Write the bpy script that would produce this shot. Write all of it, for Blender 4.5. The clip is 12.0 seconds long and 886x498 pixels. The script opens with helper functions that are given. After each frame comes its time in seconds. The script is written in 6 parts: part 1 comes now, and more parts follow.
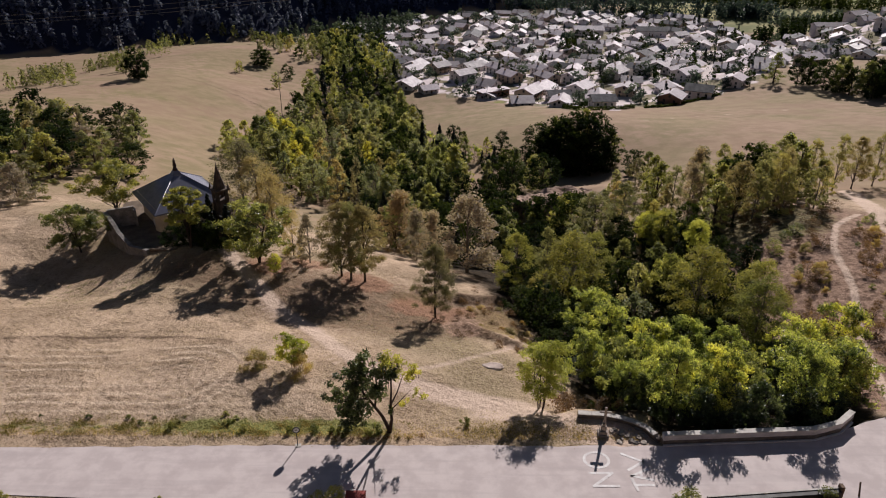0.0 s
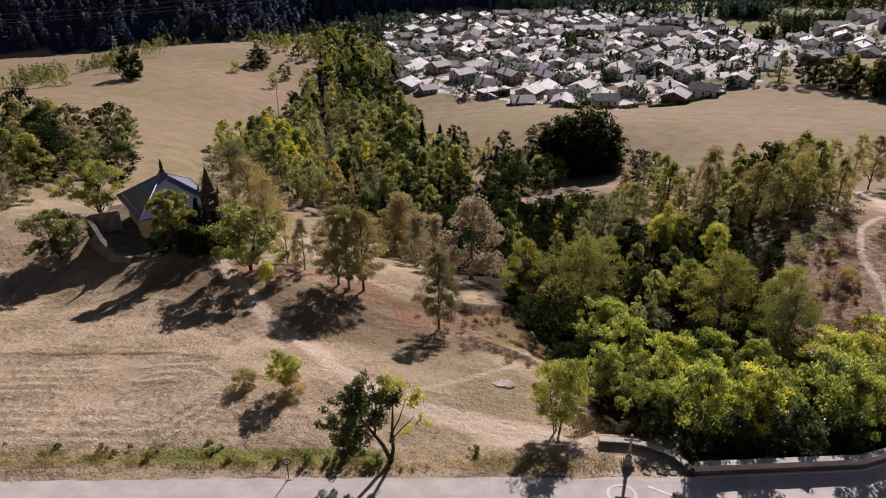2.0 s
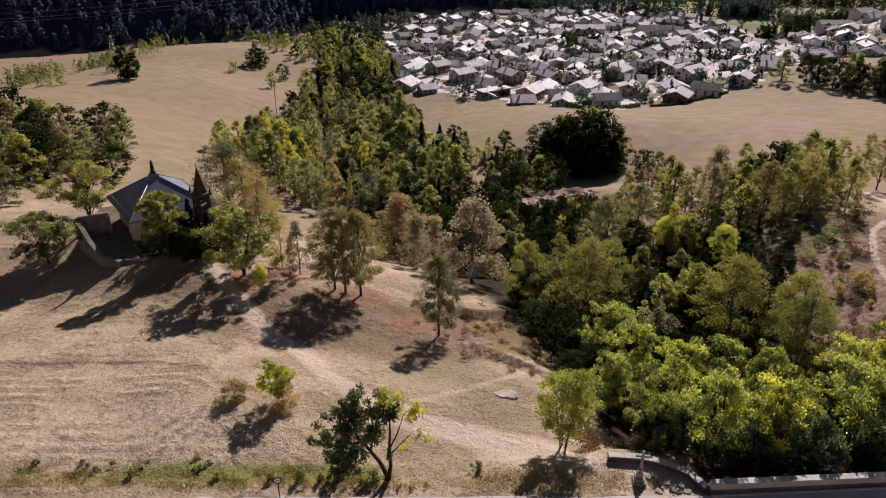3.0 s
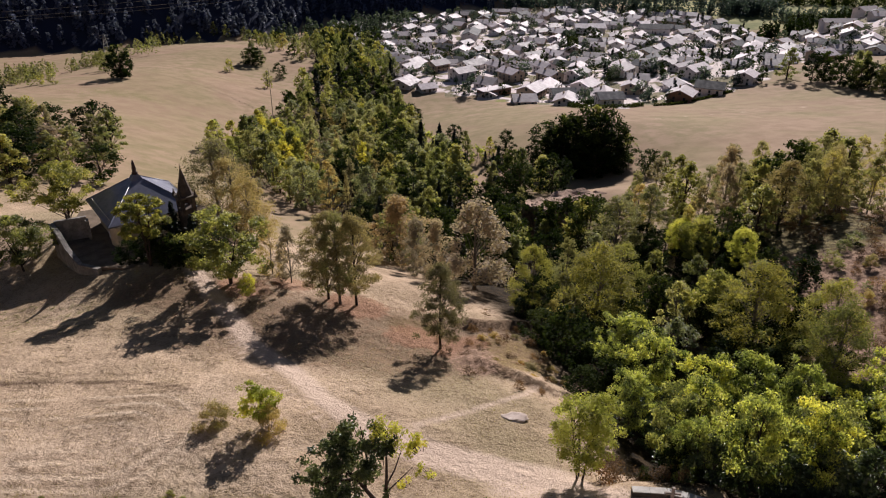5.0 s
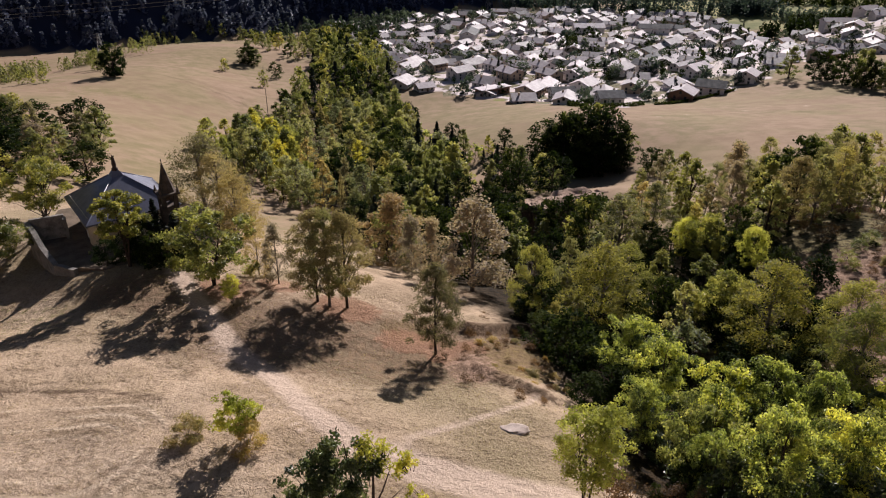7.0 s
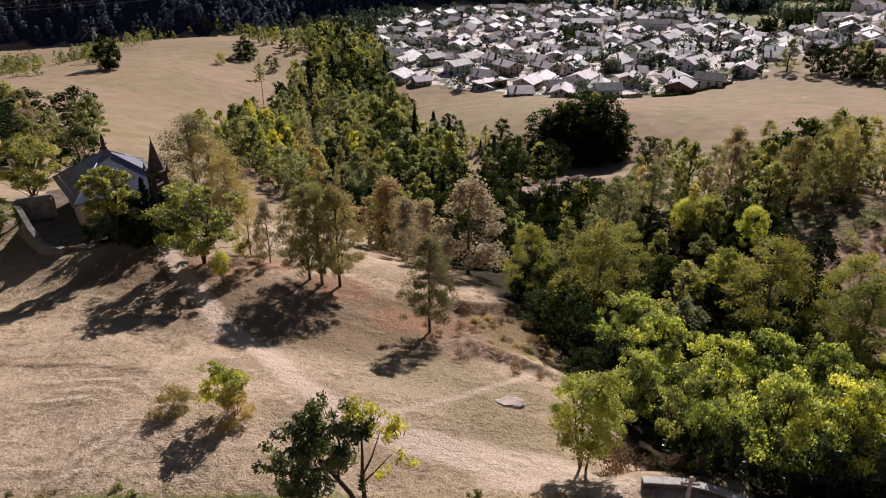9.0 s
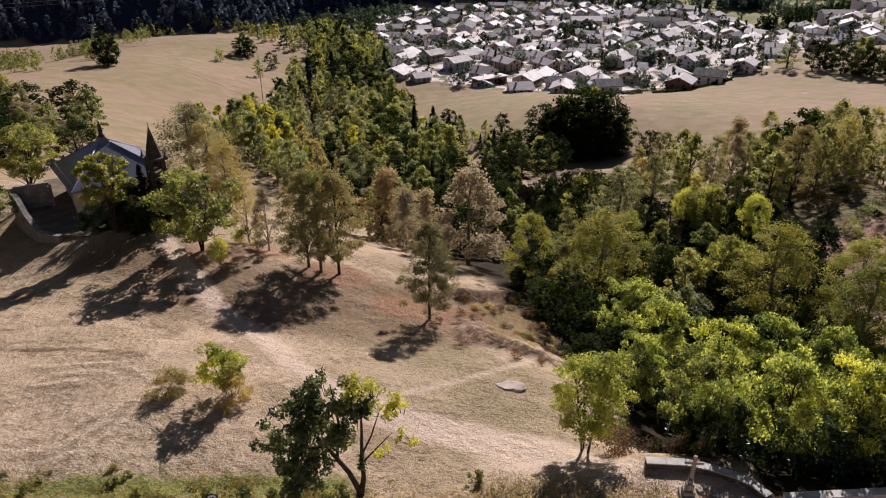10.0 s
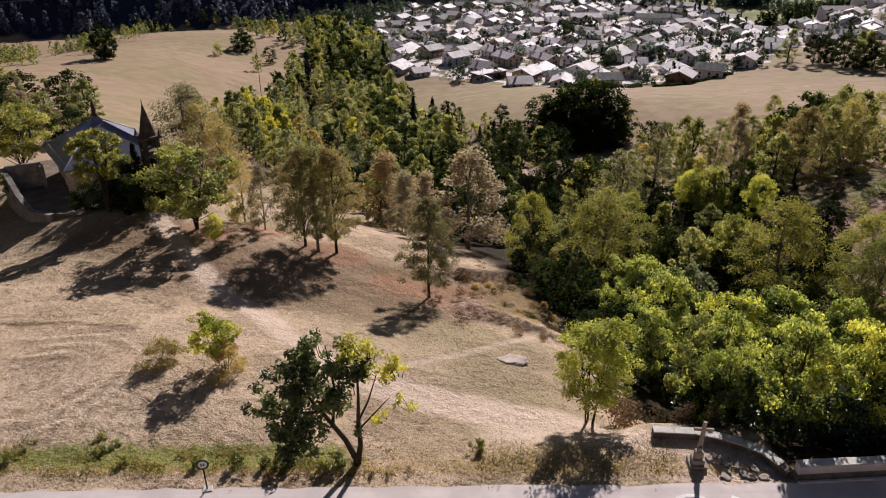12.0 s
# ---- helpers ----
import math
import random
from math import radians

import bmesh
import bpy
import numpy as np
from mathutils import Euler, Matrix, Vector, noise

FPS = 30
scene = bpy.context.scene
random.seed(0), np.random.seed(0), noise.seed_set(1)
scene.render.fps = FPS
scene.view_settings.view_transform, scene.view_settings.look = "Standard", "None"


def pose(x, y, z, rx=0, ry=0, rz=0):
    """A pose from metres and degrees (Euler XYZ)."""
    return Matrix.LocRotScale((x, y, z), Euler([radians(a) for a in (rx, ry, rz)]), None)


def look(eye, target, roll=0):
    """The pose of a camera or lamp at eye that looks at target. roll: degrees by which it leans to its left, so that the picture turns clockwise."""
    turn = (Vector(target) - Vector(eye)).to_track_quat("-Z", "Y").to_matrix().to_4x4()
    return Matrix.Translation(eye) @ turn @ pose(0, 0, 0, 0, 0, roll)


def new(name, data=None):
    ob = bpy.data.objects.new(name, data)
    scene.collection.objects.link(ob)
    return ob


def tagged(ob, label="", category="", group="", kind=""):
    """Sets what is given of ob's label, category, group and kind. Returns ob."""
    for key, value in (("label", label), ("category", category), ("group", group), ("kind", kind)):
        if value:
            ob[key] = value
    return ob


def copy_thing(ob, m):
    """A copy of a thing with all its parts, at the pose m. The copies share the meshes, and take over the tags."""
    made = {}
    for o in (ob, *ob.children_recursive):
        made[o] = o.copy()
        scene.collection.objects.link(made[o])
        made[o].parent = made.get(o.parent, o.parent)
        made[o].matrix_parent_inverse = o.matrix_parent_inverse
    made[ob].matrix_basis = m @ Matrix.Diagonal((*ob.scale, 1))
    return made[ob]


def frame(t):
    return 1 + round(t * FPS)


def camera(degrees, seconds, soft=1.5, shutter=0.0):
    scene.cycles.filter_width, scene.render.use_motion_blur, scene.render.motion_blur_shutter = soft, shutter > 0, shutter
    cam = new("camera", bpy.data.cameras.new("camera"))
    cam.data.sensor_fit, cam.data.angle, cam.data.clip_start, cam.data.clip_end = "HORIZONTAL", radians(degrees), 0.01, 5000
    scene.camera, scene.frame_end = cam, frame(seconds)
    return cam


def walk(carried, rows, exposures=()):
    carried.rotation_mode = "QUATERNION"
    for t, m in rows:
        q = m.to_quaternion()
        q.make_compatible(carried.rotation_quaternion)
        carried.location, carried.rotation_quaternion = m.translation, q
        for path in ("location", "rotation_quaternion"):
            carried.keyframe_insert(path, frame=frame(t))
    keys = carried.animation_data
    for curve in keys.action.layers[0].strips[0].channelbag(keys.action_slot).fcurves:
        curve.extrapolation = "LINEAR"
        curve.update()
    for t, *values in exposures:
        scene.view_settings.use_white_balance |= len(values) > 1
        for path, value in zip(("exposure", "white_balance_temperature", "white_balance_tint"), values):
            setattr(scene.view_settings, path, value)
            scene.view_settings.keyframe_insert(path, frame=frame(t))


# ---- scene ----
cam = camera(64.0, 12.0, soft=1.08)
# seconds, eye x y z, yaw, pitch, roll
PATH = [
    (0, 1.05, -15.77, 46.98, 0.20, -27.17, 0.22),
    (0.5, 0.70, -14.32, 46.38, 0.16, -27.15, 0.20),
    (1, 0.51, -12.67, 45.74, 0.14, -27.12, 0.20),
    (1.5, 0.40, -11.07, 45.16, 0.10, -27.10, 0.14),
    (2, 0.35, -9.41, 44.58, 0.10, -27.09, 0.11),
    (2.5, 0.31, -7.81, 43.97, 0.08, -27.07, 0.09),
    (3, 0.31, -6.19, 43.37, 0.08, -27.06, 0.07),
    (5, 0.00, -0.00, 41.00, 0.00, -27.00, -0.00),
    (5.5, 0.06, 1.42, 40.40, -0.02, -26.98, -0.01),
    (6, 0.12, 2.86, 39.79, -0.05, -26.94, 0.00),
    (6.5, 0.28, 3.86, 39.18, -0.10, -26.70, -0.03),
    (7, 0.37, 4.21, 38.56, -0.12, -26.87, 0.02),
    (9, 0.81, 4.43, 35.59, -0.28, -26.96, 0.01),
    (9.5, 0.77, 4.41, 34.82, -0.33, -26.96, -0.01),
    (10, 0.74, 4.35, 34.00, -0.33, -26.99, 0.03),
    (10.5, 0.71, 4.36, 33.26, -0.36, -26.98, 0.01),
    (11, 0.75, 4.42, 32.58, -0.38, -26.97, -0.01),
    (11.5, 0.74, 4.55, 31.81, -0.39, -26.97, 0.03),
    (12, 0.71, 4.68, 31.05, -0.40, -26.98, 0.04),
]
walk(cam, [(t, pose(x, y, z, 90 + pitch, 0, yaw) @ pose(0, 0, 0, 0, 0, roll)) for t, x, y, z, yaw, pitch, roll in PATH], exposures=[(0, 0.16), (3, 0.31), (5, 0.39), (8, 0.43), (12, 0.45)])

# ---------------------------------------------------------------- sky and sun
SUN_AZIMUTH, SUN_HEIGHT = 18.5, 29.0  # degrees to the right of straight ahead, and above the horizon
SUN_TO = Vector((math.sin(radians(SUN_AZIMUTH)) * math.cos(radians(SUN_HEIGHT)), math.cos(radians(SUN_AZIMUTH)) * math.cos(radians(SUN_HEIGHT)), math.sin(radians(SUN_HEIGHT))))
world = bpy.data.worlds.new("sky")
scene.world = world
world.use_nodes = True
sky = world.node_tree.nodes.new("ShaderNodeTexSky")
sky.sky_type, sky.sun_disc = "NISHITA", False
sky.altitude, sky.air_density, sky.dust_density = 1100, 0.6, 1.5
sky.sun_elevation, sky.sun_rotation = radians(SUN_HEIGHT), radians(SUN_AZIMUTH)
world.node_tree.links.new(sky.outputs["Color"], world.node_tree.nodes["Background"].inputs["Color"])
world.node_tree.nodes["Background"].inputs["Strength"].default_value = 0.036
sun = new("sun", bpy.data.lights.new("sun", "SUN"))
sun.data.energy, sun.data.angle, sun.data.color = 5.0, radians(0.6), (1.0, 0.925, 0.9)
sun.matrix_world = look(SUN_TO * 100, (0, 0, 0))

# ---------------------------------------------------------------- materials


class Nodes:
    """A short way to write node materials."""

    def __init__(self, name):
        self.m = bpy.data.materials.new(name)
        self.m.use_nodes = True
        self.t = self.m.node_tree
        self.b = self.t.nodes["Principled BSDF"]

    def put(self, socket, value):
        if isinstance(value, bpy.types.NodeSocket):
            self.t.links.new(value, socket)
        else:
            socket.default_value = (*value, 1.0) if isinstance(value, tuple) and len(value) == 3 and socket.type == "RGBA" else value

    def noise(self, scale, detail=4.0, rough=0.55, where=None):
        n = self.t.nodes.new("ShaderNodeTexNoise")
        n.inputs["Scale"].default_value, n.inputs["Detail"].default_value, n.inputs["Roughness"].default_value = scale, detail, rough
        self.put(n.inputs["Vector"], where if where is not None else self.place())
        return n.outputs["Fac"]

    def cells(self, scale, where=None):
        n = self.t.nodes.new("ShaderNodeTexVoronoi")
        n.inputs["Scale"].default_value = scale
        self.put(n.inputs["Vector"], where if where is not None else self.place())
        return n.outputs["Distance"]

    def place(self):
        """World position, in metres."""
        return self.t.nodes.new("ShaderNodeNewGeometry").outputs["Position"]

    def own(self):
        """The object's own coordinates, in metres."""
        return self.t.nodes.new("ShaderNodeTexCoord").outputs["Object"]

    def island(self):
        return self.t.nodes.new("ShaderNodeNewGeometry").outputs["Random Per Island"]

    def each(self):
        return self.t.nodes.new("ShaderNodeObjectInfo").outputs["Random"]

    def attribute(self, name):
        n = self.t.nodes.new("ShaderNodeAttribute")
        n.attribute_name = name
        return n.outputs["Fac"]

    def stretch(self, vector, by):
        n = self.t.nodes.new("ShaderNodeMapping")
        self.put(n.inputs["Vector"], vector)
        n.inputs["Scale"].default_value = by
        return n.outputs["Vector"]

    def math(self, how, a, b=0.0, clamp=False):
        n = self.t.nodes.new("ShaderNodeMath")
        n.operation, n.use_clamp = how, clamp
        self.put(n.inputs[0], a)
        self.put(n.inputs[1], b)
        return n.outputs[0]

    def span(self, value, a, b, to_a=0.0, to_b=1.0):
        n = self.t.nodes.new("ShaderNodeMapRange")
        n.interpolation_type = "SMOOTHSTEP"
        self.put(n.inputs["Value"], value)
        for key, v in (("From Min", a), ("From Max", b), ("To Min", to_a), ("To Max", to_b)):
            n.inputs[key].default_value = v
        return n.outputs["Result"]

    def mix(self, fac, a, b, how="MIX"):
        n = self.t.nodes.new("ShaderNodeMix")
        n.data_type, n.blend_type = "RGBA", how
        self.put(n.inputs[0], fac)
        self.put(n.inputs[6], a)
        self.put(n.inputs[7], b)
        return n.outputs[2]

    def ramp(self, fac, *stops):
        n = self.t.nodes.new("ShaderNodeValToRGB")
        while len(n.color_ramp.elements) < len(stops):
            n.color_ramp.elements.new(0.5)
        for e, (at, colour) in zip(n.color_ramp.elements, stops):
            e.position, e.color = at, (*colour, 1.0)
        self.put(n.inputs["Fac"], fac)
        return n.outputs["Color"]

    def bump(self, value, depth, strength=1.0):
        n = self.t.nodes.new("ShaderNodeBump")
        n.inputs["Distance"].default_value, n.inputs["Strength"].default_value = depth, strength
        self.put(n.inputs["Height"], value)
        self.put(self.b.inputs["Normal"], n.outputs["Normal"])

    def done(self, colour, rough=0.8, metal=0.0, gloss=0.3):
        self.put(self.b.inputs["Base Color"], colour)
        self.put(self.b.inputs["Roughness"], rough)
        self.put(self.b.inputs["Metallic"], metal)
        self.b.inputs["Specular IOR Level"].default_value = gloss
        return self.m


def plain(name, a, b, scale=3.0, fine=25.0, rough=0.8, depth=0.01, metal=0.0, gloss=0.3, vary=0.15, local=True):
    """A surface of two tones mottled at two scales, with fine relief."""
    n = Nodes(name)
    where = n.own() if local else n.place()
    big, small = n.noise(scale, 5, 0.6, where), n.noise(fine, 3, 0.6, where)
    c = n.mix(n.span(n.math("ADD", n.math("MULTIPLY", big, 0.7), n.math("MULTIPLY", small, 0.3)), 0.36, 0.64), a, b)
    c = n.mix(1.0, c, n.ramp(n.each(), (0.0, (1 - vary,) * 3), (1.0, (1.0,) * 3)), "MULTIPLY")
    n.bump(small, depth)
    return n.done(c, n.span(big, 0.3, 0.7, rough - 0.08, min(1.0, rough + 0.08)), metal, gloss)


def leaf(name, *tones, through_share=0.4, gloss=0.2, rough=0.6, patch=0.62, own=0.0):
    """Foliage: each leaf takes one of the tones, light comes through it brighter than that tone, and each plant is a
    shade of its own.
    """
    n = Nodes(name)
    steps = [(i / max(1, len(tones) - 1), t) for i, t in enumerate(tones)]
    c = n.ramp(n.math("ADD", n.math("MULTIPLY", n.island(), 1.02 - patch - own), n.math("ADD", n.math("MULTIPLY", n.span(n.noise(0.45, 2), 0.34, 0.66), patch), n.math("MULTIPLY", n.math("FRACT", n.math("MULTIPLY", n.each(), 7.31)), own)), clamp=True), *steps)
    c = n.mix(1.0, c, n.ramp(n.each(), (0.0, (0.6, 0.65, 0.7)), (0.5, (0.95, 0.95, 0.95)), (1.0, (1.2, 1.1, 0.85))), "MULTIPLY")
    n.done(c, rough, 0.0, gloss)
    # transmission colour raised past the leaf tone to brighten backlit crowns
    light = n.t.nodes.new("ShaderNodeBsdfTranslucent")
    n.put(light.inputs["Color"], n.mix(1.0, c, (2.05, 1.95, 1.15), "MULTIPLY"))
    both = n.t.nodes.new("ShaderNodeMixShader")
    both.inputs["Fac"].default_value = through_share
    n.t.links.new(n.b.outputs["BSDF"], both.inputs[1])
    n.t.links.new(light.outputs["BSDF"], both.inputs[2])
    n.t.links.new(both.outputs["Shader"], n.t.nodes["Material Output"].inputs["Surface"])
    return n.m


def ground_material():
    n = Nodes("dry_meadow")
    p = n.place()
    grain, tuft, patch, broad = n.noise(5.5, 5, 0.7, p), n.noise(1.1, 5, 0.65, p), n.noise(0.16, 4, 0.6, p), n.noise(0.03, 3, 0.5, p)
    straw = n.mix(n.span(patch, 0.35, 0.65), (0.53, 0.39, 0.275), (0.345, 0.252, 0.168))
    straw = n.mix(n.math("MULTIPLY", n.span(broad, 0.45, 0.62), 0.6), straw, (0.25, 0.21, 0.115))
    straw = n.mix(n.math("MULTIPLY", n.span(n.noise(0.07, 4, 0.6, p), 0.5, 0.68), 0.4), straw, (0.52, 0.40, 0.30))
    straw = n.mix(n.math("MULTIPLY", n.span(tuft, 0.5, 0.7), n.span(patch, 0.35, 0.65, 0.25, 0.85)), straw, (0.16, 0.105, 0.065))
    straw = n.mix(n.math("MULTIPLY", n.span(grain, 0.48, 0.66), 0.5), straw, (0.53, 0.405, 0.295))
    straw = n.mix(n.math("MULTIPLY", n.span(n.noise(3.1, 4, 0.7, p), 0.54, 0.66), 0.62), straw, (0.17, 0.115, 0.075))

    clod, crumb = n.noise(4.6, 3, 0.8, p), n.noise(2.2, 5, 0.75, p)
    straw = n.mix(n.math("MULTIPLY", n.span(clod, 0.56, 0.64), 0.66), straw, (0.12, 0.08, 0.052))
    straw = n.mix(n.math("MULTIPLY", n.span(crumb, 0.56, 0.68), n.span(n.noise(0.11, 4, 0.6, p), 0.42, 0.6, 0.05, 0.85)), straw, (0.145, 0.10, 0.065))
    straw = n.mix(n.math("MULTIPLY", n.span(n.noise(11, 2, 0.7, p), 0.6, 0.7), 0.4), straw, (0.60, 0.48, 0.37))

    def mask(name, soft=0.5):
        a = n.attribute(name)
        return n.span(n.math("ADD", a, n.math("MULTIPLY", n.math("SUBTRACT", tuft, 0.5), soft)), 0.3, 0.75)

    fresh = n.mix(n.span(grain, 0.4, 0.65), (0.12, 0.15, 0.03), (0.29, 0.28, 0.08))
    c = n.mix(mask("smooth"), straw, n.mix(n.span(patch, 0.3, 0.7), n.mix(n.span(n.noise(0.018, 4, 0.6, p), 0.4, 0.6), (0.30, 0.225, 0.14), (0.335, 0.235, 0.165)), n.mix(n.span(broad, 0.4, 0.6), (0.225, 0.18, 0.10), (0.27, 0.185, 0.125))))
    c = n.mix(n.math("MULTIPLY", mask("dust", 0.9), n.span(tuft, 0.3, 0.62, 0.75, 0.1)), c, (0.60, 0.455, 0.345))
    swath = n.math("SINE", n.math("ADD", n.math("MULTIPLY", n.attribute("swath"), 41.0), n.math("MULTIPLY", tuft, 2.4)))
    c = n.mix(n.math("MULTIPLY", n.math("MULTIPLY", n.span(swath, 0.25, 0.95), n.math("MULTIPLY", mask("mown", 0.9), n.span(patch, 0.36, 0.56))), 0.7), c, (0.63, 0.49, 0.37))
    c = n.mix(n.math("MULTIPLY", n.math("MULTIPLY", n.span(swath, -0.4, -0.95), n.math("MULTIPLY", mask("mown", 0.9), n.span(patch, 0.36, 0.56))), 0.3), c, (0.22, 0.15, 0.10))
    c = n.mix(n.math("MULTIPLY", n.span(n.math("ADD", n.attribute("furrow"), n.math("MULTIPLY", crumb, 0.4)), 0.36, 0.22), 0.85), c, (0.13, 0.085, 0.058))
    c = n.mix(n.math("MULTIPLY", mask("fresh", 1.3), 0.85), c, fresh)
    c = n.mix(n.math("MULTIPLY", mask("golden", 0.9), 0.75), c, n.mix(n.span(grain, 0.4, 0.62), (0.15, 0.10, 0.035), (0.40, 0.29, 0.11)))
    # brown earth, also dark enough to pass for shade where shadows fall short
    c = n.mix(n.math("MULTIPLY", mask("soil", 0.9), 0.8), c, n.mix(n.span(tuft, 0.4, 0.6), (0.085, 0.052, 0.033), (0.23, 0.15, 0.10)))
    c = n.mix(n.math("MULTIPLY", mask("leaffall", 1.1), 0.6), c, n.mix(n.span(grain, 0.4, 0.6), (0.19, 0.085, 0.05), (0.40, 0.22, 0.145)))
    c = n.mix(mask("scrub", 0.8), c, n.mix(n.span(tuft, 0.36, 0.6), (0.17, 0.105, 0.075), (0.36, 0.24, 0.175)))
    c = n.mix(n.math("MULTIPLY", mask("weeds", 0.9), 0.9), c, n.mix(n.span(tuft, 0.4, 0.6), (0.05, 0.043, 0.018), (0.19, 0.16, 0.07)))
    # leaf litter darkened to near black, with the shade under trees painted in
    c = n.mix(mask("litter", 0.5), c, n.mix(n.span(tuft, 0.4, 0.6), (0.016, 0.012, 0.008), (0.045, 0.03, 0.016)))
    c = n.mix(mask("path", 0.45), c, n.mix(n.span(grain, 0.4, 0.6), (0.60, 0.46, 0.365), (0.49, 0.37, 0.295)))
    # mountain ground in dark navy: shade and blue haze put into the colour
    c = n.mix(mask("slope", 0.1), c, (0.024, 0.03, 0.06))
    c = n.mix(mask("field", 0.2), c, n.mix(n.span(broad, 0.4, 0.6), (0.15, 0.16, 0.06), (0.30, 0.27, 0.12)))
    town = n.mix(n.span(n.noise(0.07, 3, 0.5, p), 0.48, 0.54), (0.66, 0.57, 0.575), n.mix(n.span(tuft, 0.4, 0.6), (0.11, 0.11, 0.055), (0.26, 0.21, 0.14)))
    c = n.mix(mask("town", 0.2), c, town)
    c = n.mix(mask("street", 0.1), c, n.mix(n.span(tuft, 0.4, 0.6), (0.62, 0.545, 0.53), (0.53, 0.46, 0.45)))
    relief = n.math("ADD", n.math("ADD", n.math("MULTIPLY", grain, 0.18), n.math("MULTIPLY", clod, -0.12)), n.math("MULTIPLY", n.math("MULTIPLY", tuft, n.span(patch, 0.35, 0.6)), 0.6))
    n.bump(n.math("MULTIPLY", relief, n.span(n.attribute("smooth"), 0.0, 1.0, 1.0, 0.12)), 0.78)
    return n.done(c, 0.95, 0.0, 0.1)


def road_material():
    n = Nodes("asphalt_grey")
    p = n.place()
    fine, blot, long = n.noise(18, 4, 0.7, p), n.noise(0.5, 4, 0.6, p), n.noise(0.9, 4, 0.6, n.stretch(p, (0.06, 1.0, 1.0)))
    c = n.mix(n.span(blot, 0.35, 0.65), (0.50, 0.43, 0.42), (0.60, 0.525, 0.51))
    c = n.mix(n.math("MULTIPLY", n.span(long, 0.5, 0.62), 0.35), c, (0.44, 0.38, 0.375))
    c = n.mix(n.math("MULTIPLY", n.span(fine, 0.55, 0.75), 0.25), c, (0.22, 0.20, 0.19))
    n.bump(fine, 0.01)
    return n.done(c, 0.85, 0.0, 0.25)


def rock_material():
    """Dark rock, lowered further for the shade of its faces, with reddish soil lying on its flat tops."""
    n = Nodes("cliff_rock")
    p = n.place()
    big, small = n.noise(0.3, 5, 0.6, p), n.noise(2.2, 4, 0.65, p)
    # rock colour with the cliff face's shade mixed in
    stone = n.mix(n.span(big, 0.35, 0.65), (0.15, 0.115, 0.095), (0.07, 0.053, 0.045))
    soil = n.mix(n.span(small, 0.35, 0.65), (0.52, 0.375, 0.30), (0.34, 0.235, 0.18))
    parts = n.t.nodes.new("ShaderNodeSeparateXYZ")
    n.put(parts.inputs["Vector"], n.t.nodes.new("ShaderNodeNewGeometry").outputs["Normal"])
    flat = n.math("ADD", parts.outputs["Z"], n.math("MULTIPLY", n.math("SUBTRACT", small, 0.5), 0.5))
    n.bump(small, 0.25)
    return n.done(n.mix(n.span(flat, 0.62, 0.8), stone, soil), 0.95, 0.0, 0.15)


GROUND, ROAD, ROCK = ground_material(), road_material(), rock_material()
# darker copy of the stone: the tower's shade put into its colour
TOWER_STONE = plain("dark_tower_stone", (0.13, 0.095, 0.075), (0.065, 0.05, 0.042), 1.2, 7, 0.9, 0.05)
# stone tones lowered to include the shade on the camera side of the walls
STONE = plain("rough_stone", (0.21, 0.175, 0.15), (0.115, 0.095, 0.085), 1.2, 9, 0.9, 0.05)
WEATHERED = plain("weathered_limestone", (0.40, 0.345, 0.30), (0.25, 0.21, 0.185), 1.6, 12, 0.9, 0.02)
TERRACE_STONE = plain("grey_rubble", (0.33, 0.305, 0.285), (0.17, 0.155, 0.145), 0.9, 4, 0.95, 0.15)
CONCRETE = plain("pale_concrete", (0.70, 0.655, 0.66), (0.55, 0.51, 0.515), 0.8, 12, 0.85, 0.01)
COPING = plain("coping_stone", (0.56, 0.53, 0.50), (0.42, 0.39, 0.36), 1.5, 14, 0.8, 0.012)
RENDERED = plain("cream_render", (0.62, 0.52, 0.38), (0.50, 0.41, 0.30), 0.7, 10, 0.9, 0.01)
SLATE = plain("slate_blue_grey", (0.19, 0.195, 0.265), (0.13, 0.138, 0.195), 0.8, 8, 0.36, 0.015, gloss=0.5)
PALE_ROCK = plain("pale_pinkish_rock", (0.70, 0.58, 0.52), (0.50, 0.395, 0.345), 1.5, 10, 0.9, 0.02)
WHITE_PAINT = plain("white_road_paint", (0.82, 0.80, 0.79), (0.66, 0.61, 0.60), 2.0, 14, 0.7, 0.002)
BARK_DARK = plain("dark_bark", (0.075, 0.05, 0.038), (0.035, 0.025, 0.02), 3, 18, 0.95, 0.03)
BARK_GREY = plain("grey_bark", (0.24, 0.20, 0.17), (0.12, 0.095, 0.08), 3, 18, 0.95, 0.03)
TRODDEN = plain("trodden_earth", (0.20, 0.15, 0.11), (0.12, 0.09, 0.065), 0.6, 6, 0.95, 0.03, local=False)
STEEL = plain("galvanised_steel", (0.30, 0.30, 0.31), (0.22, 0.22, 0.23), 3, 20, 0.5, 0.003, metal=0.7)
RUST = plain("dark_rusted_iron", (0.10, 0.06, 0.045), (0.06, 0.04, 0.035), 3, 20, 0.7, 0.004)
BLACK = plain("black_paint", (0.02, 0.02, 0.022), (0.035, 0.032, 0.035), 3, 20, 0.55, 0.002)
RED_PAINT = plain("red_paint", (0.36, 0.05, 0.04), (0.27, 0.04, 0.035), 3, 20, 0.5, 0.002)
SIGN_WHITE = plain("sign_white", (0.72, 0.72, 0.72), (0.62, 0.61, 0.61), 3, 20, 0.45, 0.001)
WOOD = plain("weathered_wood", (0.17, 0.11, 0.075), (0.10, 0.065, 0.045), 2, 16, 0.85, 0.01)
